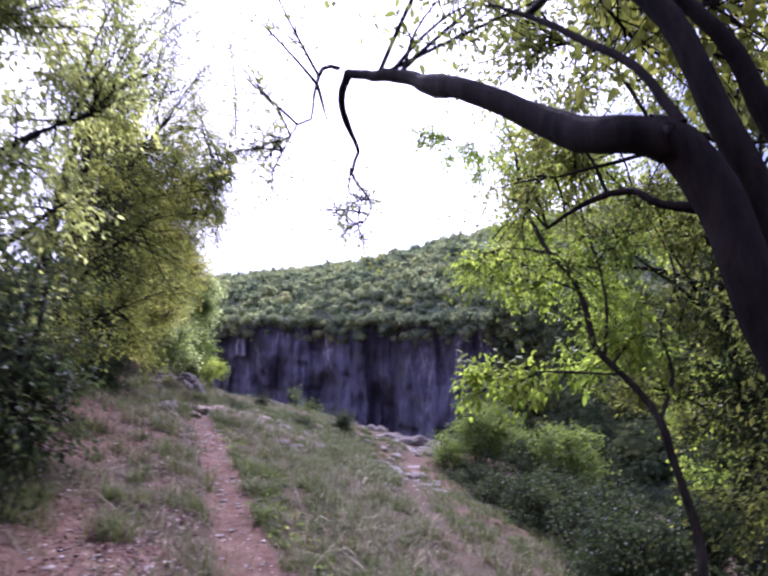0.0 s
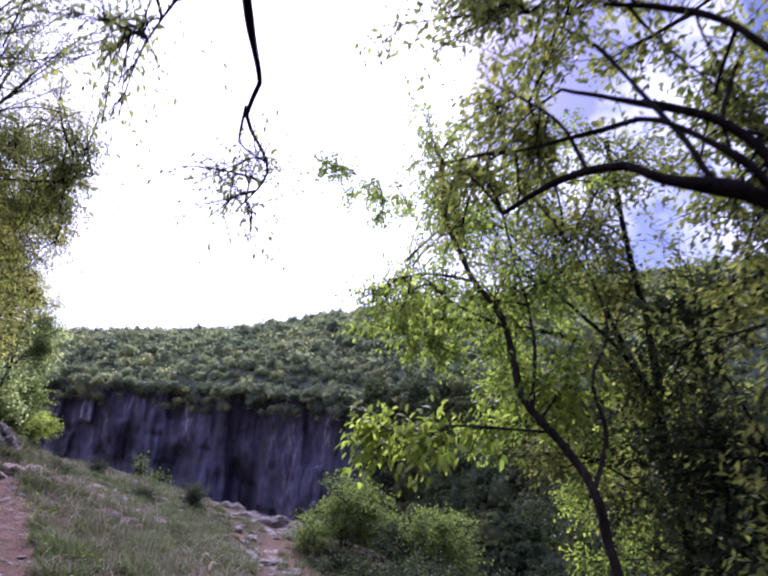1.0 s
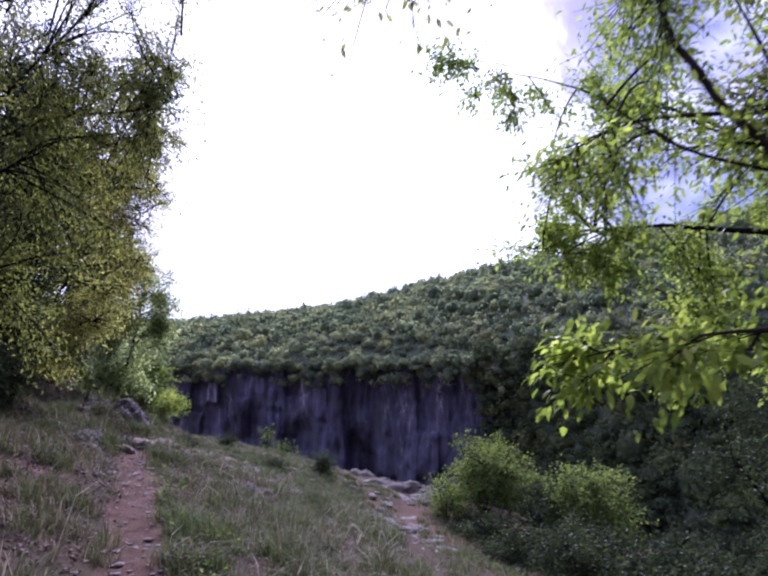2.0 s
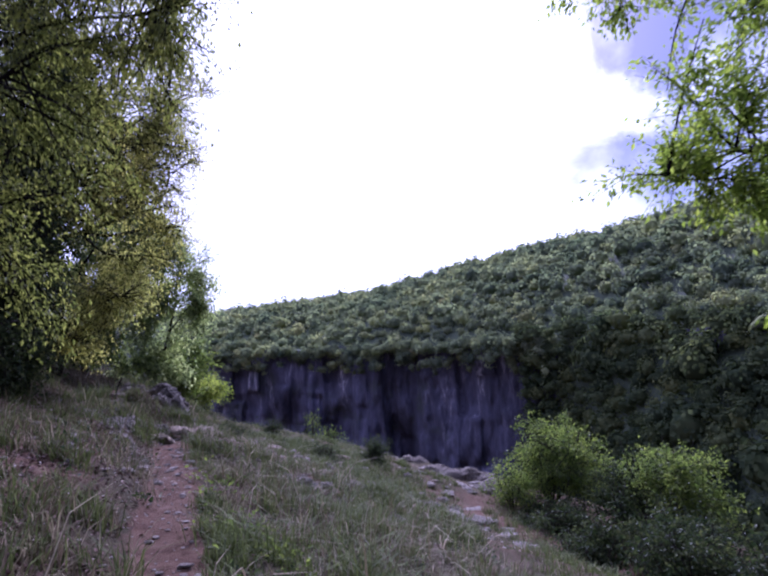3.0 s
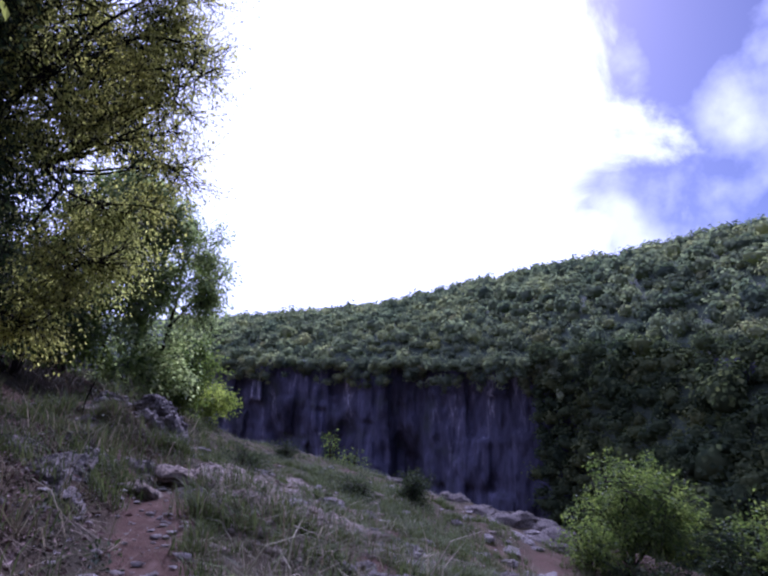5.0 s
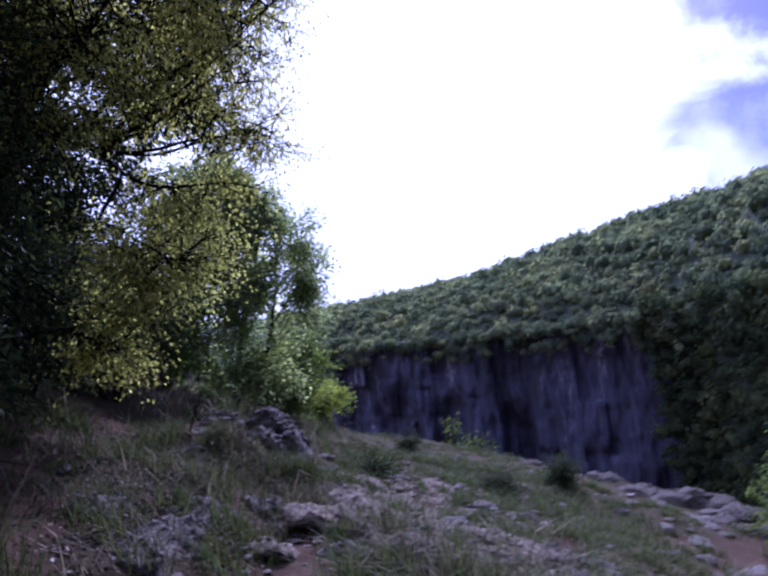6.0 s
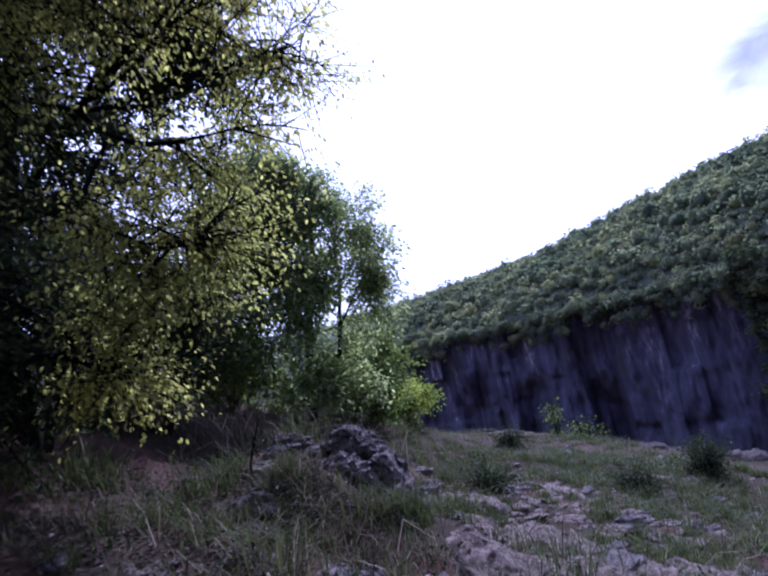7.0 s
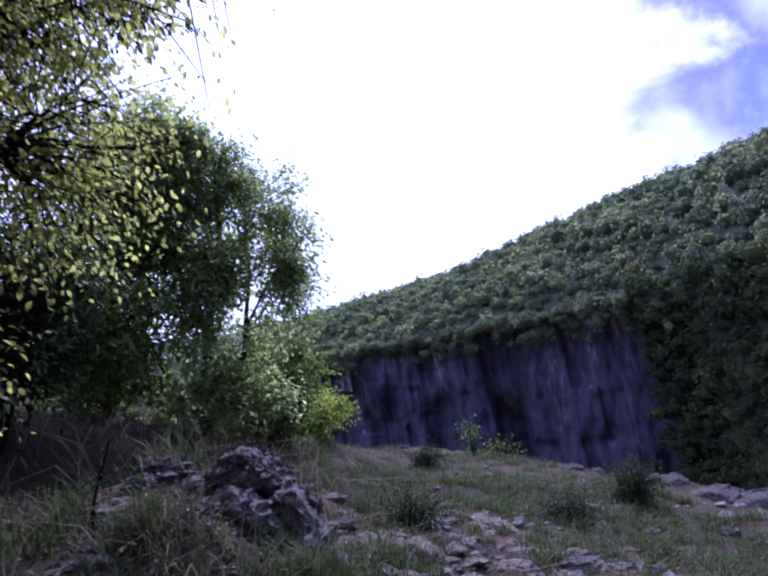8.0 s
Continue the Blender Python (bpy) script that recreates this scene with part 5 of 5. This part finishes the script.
    bmesh.ops.create_icosphere(bm, subdivisions=fine, radius=1.0)
    v = np.array([p.co[:] for p in bm.verts])
    f = np.array([[p.index for p in q.verts] for q in bm.faces])
    bm.free()
    v = np.sign(v) * np.abs(v) ** 0.62
    v = v * [sx, sy, sz]
    v[:, :2] *= (1 - 0.24 * v[:, 2:] / sz)
    v[:, 2] -= fall * v[:, 0]
    s = seed * 5.3

    def stir(freq, amp, octaves, ridge):
        q = v * freq
        d = np.stack([grain(q[:, 0] + s + 31 * a, q[:, 1], q[:, 2] * 1.6, 81 + a, octaves) for a in range(3)], 1)
        return amp * ((np.abs(d) * 2 - 0.5) if ridge else d)

    v = v + stir(3.0, 0.11, 2, False)
    bed = v[:, 2] + 0.35 * v[:, 0] + 0.05 * grain(v[:, 0] * 4 + s, v[:, 1] * 4, 0, 85, 2)
    layer = np.floor(bed / 0.085)
    joint = np.clip(1 - np.abs(bed / 0.085 - layer - 0.5) * 2, 0, 1)
    push = 1 + 0.10 * grain(layer * 0.73 + s, v[:, 0], v[:, 1], 86, 2) - 0.10 * (1 - np.clip(joint * 5, 0, 1))
    v[:, 0] *= push
    v[:, 1] *= push
    v = v + stir(9.0, 0.036, 3, True) + stir(28.0, 0.017, 2, True)
    return mesh_of(name, v, f, material or ROCK)


def set_rock(x, y, sx, sy, sz, seed, label, turn, up=0.15, material=None, fine=3, cuts=9, tilt=(0, 0), name="rock", group="", beds=0):
    me = rock_mesh(name, sx, sy, sz, seed, cuts, fine, material or ROCK, beds)
    ob = new(name, me)
    ob.matrix_basis = pose(x, y, z_at(x, y, 0) + sz * up, tilt[0], tilt[1], turn)
    return tagged(ob, label, "rock", group)


def lay_rocks():
    rng = np.random.default_rng(9)
    # the outcrop beside the path, of several blocks grown together
    root = thing("rock_outcrop", (-4.95, 14.6, z_at(-4.95, 14.6, 0.1)), "pitted grey limestone outcrop beside the path", "rock")
    for k, (x, y, z, sx, sy, sz, fall, turn, fine) in enumerate(((-4.93, 14.55, 0.08, 0.20, 0.20, 0.13, 0.30, -4, 6), (-5.08, 14.78, 0.11, 0.18, 0.22, 0.12, 0.2, 25, 5), (-4.92, 14.26, -0.15, 0.25, 0.17, 0.18, 0.22, 6, 6),
                                                           (-5.16, 14.15, -0.08, 0.13, 0.12, 0.07, 0.2, 30, 5), (-4.64, 14.42, -0.23, 0.13, 0.19, 0.24, 0.2, 14, 5), (-4.52, 14.24, -0.38, 0.12, 0.14, 0.22, 0.1, 40, 5))):
        b = new("block", ledge_mesh("block", sx, sy, sz, fall, 100 + k, fine))
        b.matrix_basis = pose(x, y, z, 0, 0, turn)
        b.parent = root
        b.matrix_parent_inverse = root.matrix_basis.inverted()
    # blocks on the bank
    for x, y, sx, sy, sz, turn, k in ((-4.25, 11.35, 0.16, 0.34, 0.15, 10, 1), (-4.35, 12.0, 0.15, 0.25, 0.16, -8, 2), (-4.05, 11.0, 0.14, 0.20, 0.10, 25, 3), (-4.72, 12.55, 0.20, 0.16, 0.16, 5, 4), (-4.45, 12.9, 0.22, 0.17, 0.12, -20, 5),
                                      (-4.75, 11.7, 0.28, 0.15, 0.10, 30, 6), (-5.1, 12.3, 0.18, 0.14, 0.09, 0, 7), (-4.15, 12.7, 0.16, 0.20, 0.09, 40, 8), (-5.2, 13.4, 0.25, 0.16, 0.10, 10, 9), (-4.02, 10.35, 0.13, 0.22, 0.10, -10, 10),
                                      (-3.9, 9.7, 0.12, 0.16, 0.08, 20, 11), (-4.55, 10.6, 0.15, 0.12, 0.07, 70, 12), (-3.55, 8.9, 0.13, 0.16, 0.08, 35, 13)):
        ob = new("rock", ledge_mesh("rock", sx * 0.85, sy * 0.9, sz * 0.72, 0.25, 200 + k, 5 if k in (1, 2, 4, 5, 6, 8) else 4))
        ob.matrix_basis = pose(x, y, z_at(x, y, 0) - 0.01, 0, 0, turn)
        tagged(ob, "lichen-pitted limestone ledge half sunk in the bank", "rock", "ledges on the bank")
    for k in range(24):
        y = rng.uniform(8.5, 15.0)
        x = trail_x(y) - 0.35 - rng.gamma(2.0, 0.42)
        s = rng.uniform(0.03, 0.10)
        set_rock(x, y, s * rng.uniform(1.0, 1.8), s, s * rng.uniform(0.4, 0.7), 250 + k, "small ragged limestone piece in the litter of the bank", rng.uniform(0, 180), 0.2, ROCK, 3 if s > 0.09 else 2, 9, name="stone", group="pieces on the bank")
    # pale slabs underfoot where the path meets bare rock
    for k in range(38):
        y = rng.uniform(12.6, 18.0)
        x = trail_x(y) + rng.normal(0.45, 0.55)
        s = rng.uniform(0.06, 0.19)
        set_rock(x, y, s * rng.uniform(1.0, 1.7), s, s * rng.uniform(0.2, 0.42), 300 + k, "flat pale limestone slab bedded in the path", rng.uniform(0, 180), 0.1, ROCK_PALE, 3 if s > 0.15 else 2, 12, name="flat_stone", group="slabs in the path")
    # broad worn plates of bedrock in the path
    for k, (x, y, a, b, turn) in enumerate(((-3.75, 12.75, 0.34, 0.22, 20), (-3.35, 12.45, 0.30, 0.20, -15), (-3.62, 13.25, 0.36, 0.24, 5), (-3.2, 13.0, 0.26, 0.18, 40), (-3.9, 13.7, 0.30, 0.20, -20), (-3.45, 13.8, 0.32, 0.18, 12),
                                            (-2.95, 13.5, 0.28, 0.17, 30), (-3.7, 14.4, 0.33, 0.2, -8), (-3.05, 14.3, 0.3, 0.2, 18), (-4.0, 12.2, 0.24, 0.17, 60), (-2.6, 14.9, 0.34, 0.2, 0), (-3.4, 15.2, 0.36, 0.22, 25),
                                            (-4.56, 15.8, 0.34, 0.24, 15), (-4.25, 15.95, 0.28, 0.2, -25), (-4.42, 16.3, 0.3, 0.18, 40), (-3.65, 18.35, 0.34, 0.22, 5), (-2.55, 20.35, 0.36, 0.2, 20), (-4.2, 14.75, 0.26, 0.18, -10), (-3.3, 17.1, 0.3, 0.2, 50))):
        ob = new("rock", ledge_mesh("rock", a, b, 0.055, 0.12, 330 + k, 4, ROCK_PALE))
        ob.matrix_basis = pose(x, y, z_at(x, y, 0) + 0.012, 0, 14, turn)
        tagged(ob, "broad pale plate of worn limestone in the path", "rock", "plates in the path")
    # ragged bands of lichened rock that break through the turf
    for k in range(34):
        cy = rng.uniform(11.3, 15.5) if k < 20 else rng.uniform(13.0, 20.0)
        cx = float(trail_x(cy)) + rng.uniform(-1.1, 2.8)
        for j in range(6):
            x, y = cx + rng.normal(0, 0.22), cy + rng.normal(0, 0.16)
            if abs(x - trail_x(y)) < 0.17:
                continue
            s = rng.uniform(0.06, 0.15)
            set_rock(x, y, s * rng.uniform(1.1, 1.9), s, s * rng.uniform(0.4, 0.75), 1000 + 10 * k + j, "lichened grey limestone breaking through the turf", rng.uniform(-30, 30), 0.2, ROCK_PALE if k % 4 == 0 else ROCK, 3, 12, group="rock bands in the turf", beds=3)
    # stones strewn over the open slope
    for k in range(55):
        x, y = rng.uniform(-4.5, 1.0), rng.uniform(12.5, 24.5)
        if y > rim_y(x) - 0.4 or abs(x - trail_x(y)) < 0.3:
            continue
        s = rng.uniform(0.05, 0.17) * (1 + 0.5 * (rng.random() < 0.15))
        set_rock(x, y, s * rng.uniform(0.9, 1.5), s, s * rng.uniform(0.4, 0.8), 400 + k, "rough grey stone lying in the dry turf", rng.uniform(0, 180), 0.15, ROCK, 3 if s > 0.17 else 2, 12, name="stone", group="stones on the slope")
    # ragged ledges beside the lower trail
    for k in range(30):
        y = rng.uniform(14.5, 22.3)
        x = low_trail_x(y) + rng.normal(-0.1, 0.45)
        s = rng.uniform(0.08, 0.24)
        set_rock(x, y, s * rng.uniform(1.1, 2.0), s, s * rng.uniform(0.25, 0.5), 800 + k, "ragged layered limestone ledge beside the lower trail", rng.uniform(0, 180), 0.05, ROCK, 3, 12, name="ledge", group="ledges by the lower trail", beds=3)
    # the broken lip of the shelf
    for k in range(34):
        x = rng.uniform(-6.5, 2.3)
        y = float(rim_y(x)) - abs(rng.normal(0.35, 0.55)) + 0.1
        s = rng.uniform(0.10, 0.26) * (1.3 if x > -1 else 0.8)
        ob = new("boulder", ledge_mesh("boulder", s * rng.uniform(0.9, 1.5), s * 0.8, s * rng.uniform(0.3, 0.55), 0.1, 500 + k, 3, ROCK_BROWN))
        ob.matrix_basis = pose(x, y, z_at(x, y, 0), rng.uniform(-6, 6), rng.uniform(-6, 6), rng.uniform(-35, 35))
        tagged(ob, "weathered rock at the broken edge of the shelf", "rock", "rocks along the edge")
    for x, y, sx, sy, sz, turn, k in ((1.0, 22.7, 0.75, 0.5, 0.42, 15, 1), (0.2, 22.9, 0.6, 0.4, 0.3, -10, 2), (1.8, 21.9, 0.6, 0.55, 0.45, 40, 3), (1.3, 21.4, 0.5, 0.35, 0.25, 70, 4), (1.5, 20.6, 0.45, 0.35, 0.25, 20, 5), (-0.5, 23.6, 0.5, 0.35, 0.3, 0, 6), (2.2, 21.0, 0.5, 0.5, 0.4, 0, 7), (-2.1, 25.4, 0.45, 0.3, 0.35, 0, 8), (-0.4, 16.3, 0.35, 0.22, 0.2, 20, 9), (0.1, 17.0, 0.3, 0.22, 0.16, 60, 10)):
        ob = new("boulder", ledge_mesh("boulder", sx * 0.8, sy * 0.75, sz * 0.5, 0.12, 600 + k, 4, ROCK_BROWN))
        ob.matrix_basis = pose(x, y, z_at(x, y, 0), 4, -5, turn)
        tagged(ob, "large layered limestone rock on the lip of the shelf", "rock", "large rocks on the lip")


def strew(name, label, places, sizes, seed, material, flat=0.6, fine=1):
    """Many small stones in one mesh."""
    rng = np.random.default_rng(seed)
    kinds = [rock_mesh("pebble", 1, 1, flat, 900 + k, 9, fine, material) for k in range(5)]
    shapes = []
    for me in kinds:
        v = np.empty(len(me.vertices) * 3, np.float32)
        me.vertices.foreach_get("co", v)
        f = np.empty(len(me.loops), np.int32)
        me.loops.foreach_get("vertex_index", f)
        shapes.append((v.reshape(-1, 3), f.reshape(-1, 3)))
        bpy.data.meshes.remove(me)
    vs, fs, n = [], [], 0
    for p, s in zip(places, sizes):
        v, f = shapes[rng.integers(5)]
        a = rng.uniform(0, 6.28)
        c, q = np.cos(a), np.sin(a)
        vs.append(v @ np.array([[c, q, 0], [-q, c, 0], [0, 0, 1]]) * s * [1, rng.uniform(0.6, 1), 1] + p)
        fs.append(f + n)
        n += len(v)
    tagged(new(name, mesh_of(name, np.vstack(vs), np.vstack(fs), material, False)), label, "stones", kind="stuff")


def lay_pebbles():
    rng = np.random.default_rng(19)
    y = np.r_[rng.uniform(0.5, 13.5, 900) ** 0.93 * 1.19, rng.uniform(1, 14, 500), rng.uniform(13, 24, 500), rng.uniform(0.5, 4.5, 500)]
    x = np.r_[trail_x(y[:900]) + rng.normal(0, 0.22, 900), trail_x(y[900:1400]) - rng.gamma(2.0, 0.55, 500), trail_x(y[1400:1900]) + rng.uniform(-0.5, 5.5, 500), trail_x(y[1900:]) - rng.uniform(0.25, 2.2, 500)]
    keep = y < rim_y(x) - 0.2
    x, y = x[keep], y[keep]
    s = 0.006 + rng.gamma(1.3, 0.009, len(x)) * (1 + 0.4 * (y > 9.5))
    z = land(x, y) + 0.25 * s
    yy = rng.uniform(10.5, 20.5, 420)
    xx = trail_x(yy) + 0.2 + rng.gamma(1.6, 0.8, 420)
    ok = yy < rim_y(xx) - 0.4
    xx, yy = xx[ok], yy[ok]
    strew("stone_pieces", "small pale broken limestone pieces among the turf", np.stack([xx, yy, land(xx, yy) + 0.005], 1), rng.uniform(0.03, 0.10, len(xx)), 5, ROCK_PALE, 0.45, 2)
    strew("pebbles", "small pale stones strewn over the path and its banks", np.stack([x, y, z], 1), s, 4, PEBBLE, 0.28)


# ---- turf, weeds and litter ----
def blades(roots, heights, lean, width, rng):
    n = len(roots)
    a = rng.uniform(0, 2 * np.pi, n)
    out = np.stack([np.cos(a), np.sin(a), np.zeros(n)], 1)
    side = np.stack([-np.sin(a), np.cos(a), np.zeros(n)], 1) * (width * rng.uniform(0.6, 1.3, n))[:, None]
    h = heights[:, None]
    up = np.array([0, 0, 1.0])
    l = (lean * rng.uniform(0.2, 1.5, n))[:, None]
    m = roots + up * h * 0.55 + out * h * l * 0.35
    t = roots + up * h * (1 - 0.25 * l) + out * h * l
    v = np.stack([roots - side, roots + side, m + side * 0.75, m - side * 0.75, t], 1)
    k = np.arange(n)[:, None] * 5
    f = np.concatenate([k + [0, 1, 2], k + [0, 2, 3], k + [3, 2, 4]], 1).reshape(-1, 3)
    return v.reshape(-1, 3), f


def on_turf(x, y):
    d = x - trail_x(y)
    clear = (np.abs(d) > (0.19 + 0.05 * np.sin(y * 5)) * (1 - ease(12.6, 13.8, y)))
    low = np.abs(x - low_trail_x(y)) > 0.2
    return clear & (low | (y < 6)) & (y < rim_y(x) - 0.15)


def lay_grass():
    rng = np.random.default_rng(29)
    vs, fs, dry, n = [], [], [], 0

    def tufts(x, y, per, tall, spread, lean, width, dryness, bald=-9):
        nonlocal n
        keep = on_turf(x, y) & (grain(x * 1.1, y * 1.1, 0, 73, 3) > bald) & ((x > trail_x(y)) | (y > 4) | (rng.random(len(x)) < 0.35))
        x, y = x[keep], y[keep]
        dr = np.clip(dryness + 0.55 * grain(x * 0.7, y * 0.7, 0, 71, 3), 0, 1)
        size = rng.uniform(0.55, 1.35, len(x))
        rx = np.repeat(x, per) + rng.normal(0, spread, len(x) * per) * np.repeat(size, per)
        ry = np.repeat(y, per) + rng.normal(0, spread, len(x) * per) * np.repeat(size, per)
        hh = tall * np.repeat(size, per) * rng.uniform(0.45, 1.2, len(rx))
        v, f = blades(np.stack([rx, ry, land(rx, ry) - 0.012], 1), hh, lean, width, rng)
        vs.append(v)
        fs.append(f + n)
        n += len(v)
        dry.append(np.repeat((rng.random(len(rx)) < np.repeat(dr, per)) * rng.uniform(0.5, 1.0, len(rx)), 5))

    def mat(x, y, per, long):
        """Dead blades pressed flat."""
        nonlocal n
        keep = on_turf(x, y) & (grain(x * 0.8, y * 0.8, 0, 75, 3) > -0.12)
        x, y = np.repeat(x[keep], per), np.repeat(y[keep], per)
        x, y = x + rng.normal(0, 0.09, len(x)), y + rng.normal(0, 0.09, len(x))
        a, h = rng.uniform(0, 6.283, len(x)), long * rng.uniform(0.4, 1.3, len(x))
        c, q = np.cos(a), np.sin(a)
        w = 0.002 + 0.0022 * rng.random(len(x)) ** 2
        z = land(x, y) + 0.012
        ex, ey = x + c * h, y + q * h
        ez = land(ex, ey) + rng.uniform(0.01, 0.10, len(x))
        v = np.stack([np.stack([x - q * w, y + c * w, z], 1), np.stack([x + q * w, y - c * w, z], 1), np.stack([ex, ey, ez], 1)], 1).reshape(-1, 3)
        vs.append(v)
        fs.append(np.arange(len(v)).reshape(-1, 3) + n)
        n += len(v)
        dry.append(np.ones(len(v)))

    def zone(count, y0, y1, d0, d1):
        y = rng.uniform(y0, y1, count)
        return trail_x(y) + rng.uniform(d0, d1, count), y

    # thin low turf in patches
    x, y = zone(1500, 0.6, 14, -3.2, 3.2)
    tufts(x, y, 7, 0.075, 0.05, 1.1, 0.003, 0.7, 0.12)
    x, y = zone(900, 13, 28, -3.5, 6.5)
    tufts(x, y, 7, 0.085, 0.07, 1.1, 0.0035, 0.5, 0.16)
    x, y = zone(900, 18.5, 31, -4.6, 1.5)
    tufts(x, y, 12, 0.10, 0.09, 1.2, 0.0035, 0.3, 0.05)
    # green tussocks, each a clump of its own
    x, y = zone(330, 2.0, 13, 0.26, 3.6)
    tufts(x, y, 70, 0.25, 0.075, 0.9, 0.0042, 0.2)
    x, y = zone(150, 2.0, 13, -2.6, -0.22)
    tufts(x, y, 70, 0.24, 0.075, 0.9, 0.0042, 0.3)
    x, y = zone(310, 11.5, 23, -0.8, 4.6)
    tufts(x, y, 66, 0.22, 0.075, 0.8, 0.0055, -0.25)
    x, y = zone(330, 18.0, 27, -3.8, 4.0)
    tufts(x, y, 60, 0.19, 0.10, 1.0, 0.0042, -0.25)
    x, y = zone(45, 12.5, 23, -3.0, -0.8)
    tufts(x, y, 66, 0.22, 0.075, 0.8, 0.0055, -0.1)
    # dry tussocks between them
    x, y = zone(430, 1.0, 14, -2.8, 3.4)
    tufts(x, y, 40, 0.18, 0.07, 1.3, 0.0026, 1.0)
    x, y = zone(260, 12, 26, -2.8, 5.5)
    tufts(x, y, 34, 0.17, 0.09, 1.5, 0.003, 0.8)
    # taller growth on the lower slope and along the path's edge
    x, y = zone(760, 5.0, 21, 2.8, 7.0)
    tufts(x, y, 26, 0.20, 0.08, 0.8, 0.006, 0.15)
    x, y = zone(90, 2.0, 13, 0.2, 0.45)
    tufts(x, y, 46, 0.15, 0.05, 0.7, 0.0036, 0.0)
    # matted straw
    x, y = zone(800, 3.0, 14, -1.2, 4.0)
    mat(x, y, 9, 0.24)
    x, y = zone(450, 12, 27, -4.0, 6.0)
    mat(x, y, 8, 0.26)
    # a lush tuft at the foot of the outcrop
    tufts(np.array([-4.38, -4.32, -4.43, -4.35]), np.array([13.9, 13.95, 13.97, 13.85]), 130, 0.27, 0.06, 0.7, 0.0035, -0.4)
    q = np.random.default_rng(59)
    tufts(q.uniform(-5.3, -4.1, 26), q.uniform(13.2, 13.75, 26), 60, 0.20, 0.07, 1.0, 0.003, 0.35)
    # long dry stalks
    x, y = zone(240, 2.0, 15, -2.6, 2.2)
    tufts(x, y, 3, 0.42, 0.03, 1.3, 0.004, 1.6)
    x, y = zone(170, 15, 19, -3.6, -0.6)
    tufts(x, y, 5, 0.55, 0.06, 1.7, 0.006, 1.6)
    # dead stems on the slope beside the path
    x, y = zone(240, 4.5, 14, 0.4, 3.2)
    tufts(x, y, 3, 0.40, 0.06, 1.5, 0.006, 1.8)
    me = mesh_of("grass", np.vstack(vs), np.vstack(fs), BLADE, False)
    paint(me, "dry", np.concatenate(dry))
    tagged(new("grass", me), "tufted dry and green grass over the slope", "grass", kind="stuff")


def lay_weeds():
    """Low broad-leaved weeds beside the path."""
    rng = np.random.default_rng(39)
    for name, label, mat, count, y0, y1, d0, d1, size in (("weeds", "low green weeds along the edge of the path", LEAF_BUSH, 45, 1.5, 10.0, 0.24, 0.75, 0.045),
                                                          ("weeds", "low dark weeds on the bank and slope", LEAF_DEEP_SHADED, 180, 1.0, 22.0, -2.6, 4.0, 0.045)):
        y = rng.uniform(y0, y1, count)
        x = trail_x(y) + rng.uniform(d0, d1, count)
        keep = on_turf(x, y)
        x, y = x[keep], y[keep]
        m = 34
        px = np.repeat(x, m) + rng.normal(0, 0.06, len(x) * m)
        py = np.repeat(y, m) + rng.normal(0, 0.06, len(x) * m)
        pz = land(px, py) + rng.gamma(2.0, 0.028, len(px))
        p = np.stack([px, py, pz], 1)
        out = np.stack([px - np.repeat(x, m), py - np.repeat(y, m), np.full(len(px), 0.03)], 1) * 9
        v, f = foliage(p, out, size * rng.uniform(0.5, 1.2, len(p)), rng, 0.0, 0.55)
        tagged(new(name, mesh_of(name, v, f, mat, False)), label, "weeds", kind="stuff")


def lay_litter():
    m, nt, b = node_material("dead_leaves", 0.8)
    geo = nt.nodes.new("ShaderNodeNewGeometry")
    col = ramp_node(nt, geo.outputs["Random Per Island"], [(0.0, (0.05, 0.028, 0.018)), (0.45, (0.13, 0.07, 0.055)), (0.78, (0.19, 0.115, 0.09)), (0.95, (0.30, 0.22, 0.19)), (1.0, (0.48, 0.42, 0.40))])
    nt.links.new(col, b.inputs["Base Color"])
    rng = np.random.default_rng(49)
    y = np.r_[rng.uniform(0.3, 14.5, 15000), rng.uniform(1, 20, 2500)]
    x = trail_x(y) + np.r_[-0.2 - rng.gamma(2.2, 0.5, 15000), rng.uniform(0.2, 4.0, 2500)]
    keep = y < rim_y(x) - 0.2
    x, y = x[keep], y[keep]
    p = np.stack([x, y, land(x, y) + rng.uniform(0.002, 0.02, len(x))], 1)
    d = rng.normal(size=(len(x), 3)) * [1, 1, 0.15]
    v, f = foliage(p, d * 2, rng.uniform(0.02, 0.055, len(x)), rng, 0.05, 0.55)
    tagged(new("leaf_litter", mesh_of("leaf_litter", v, f, m, False)), "brown dead leaves scattered under the trees", "leaf litter", kind="stuff")


lay_rocks()
lay_pebbles()
lay_grass()
lay_weeds()
lay_litter()
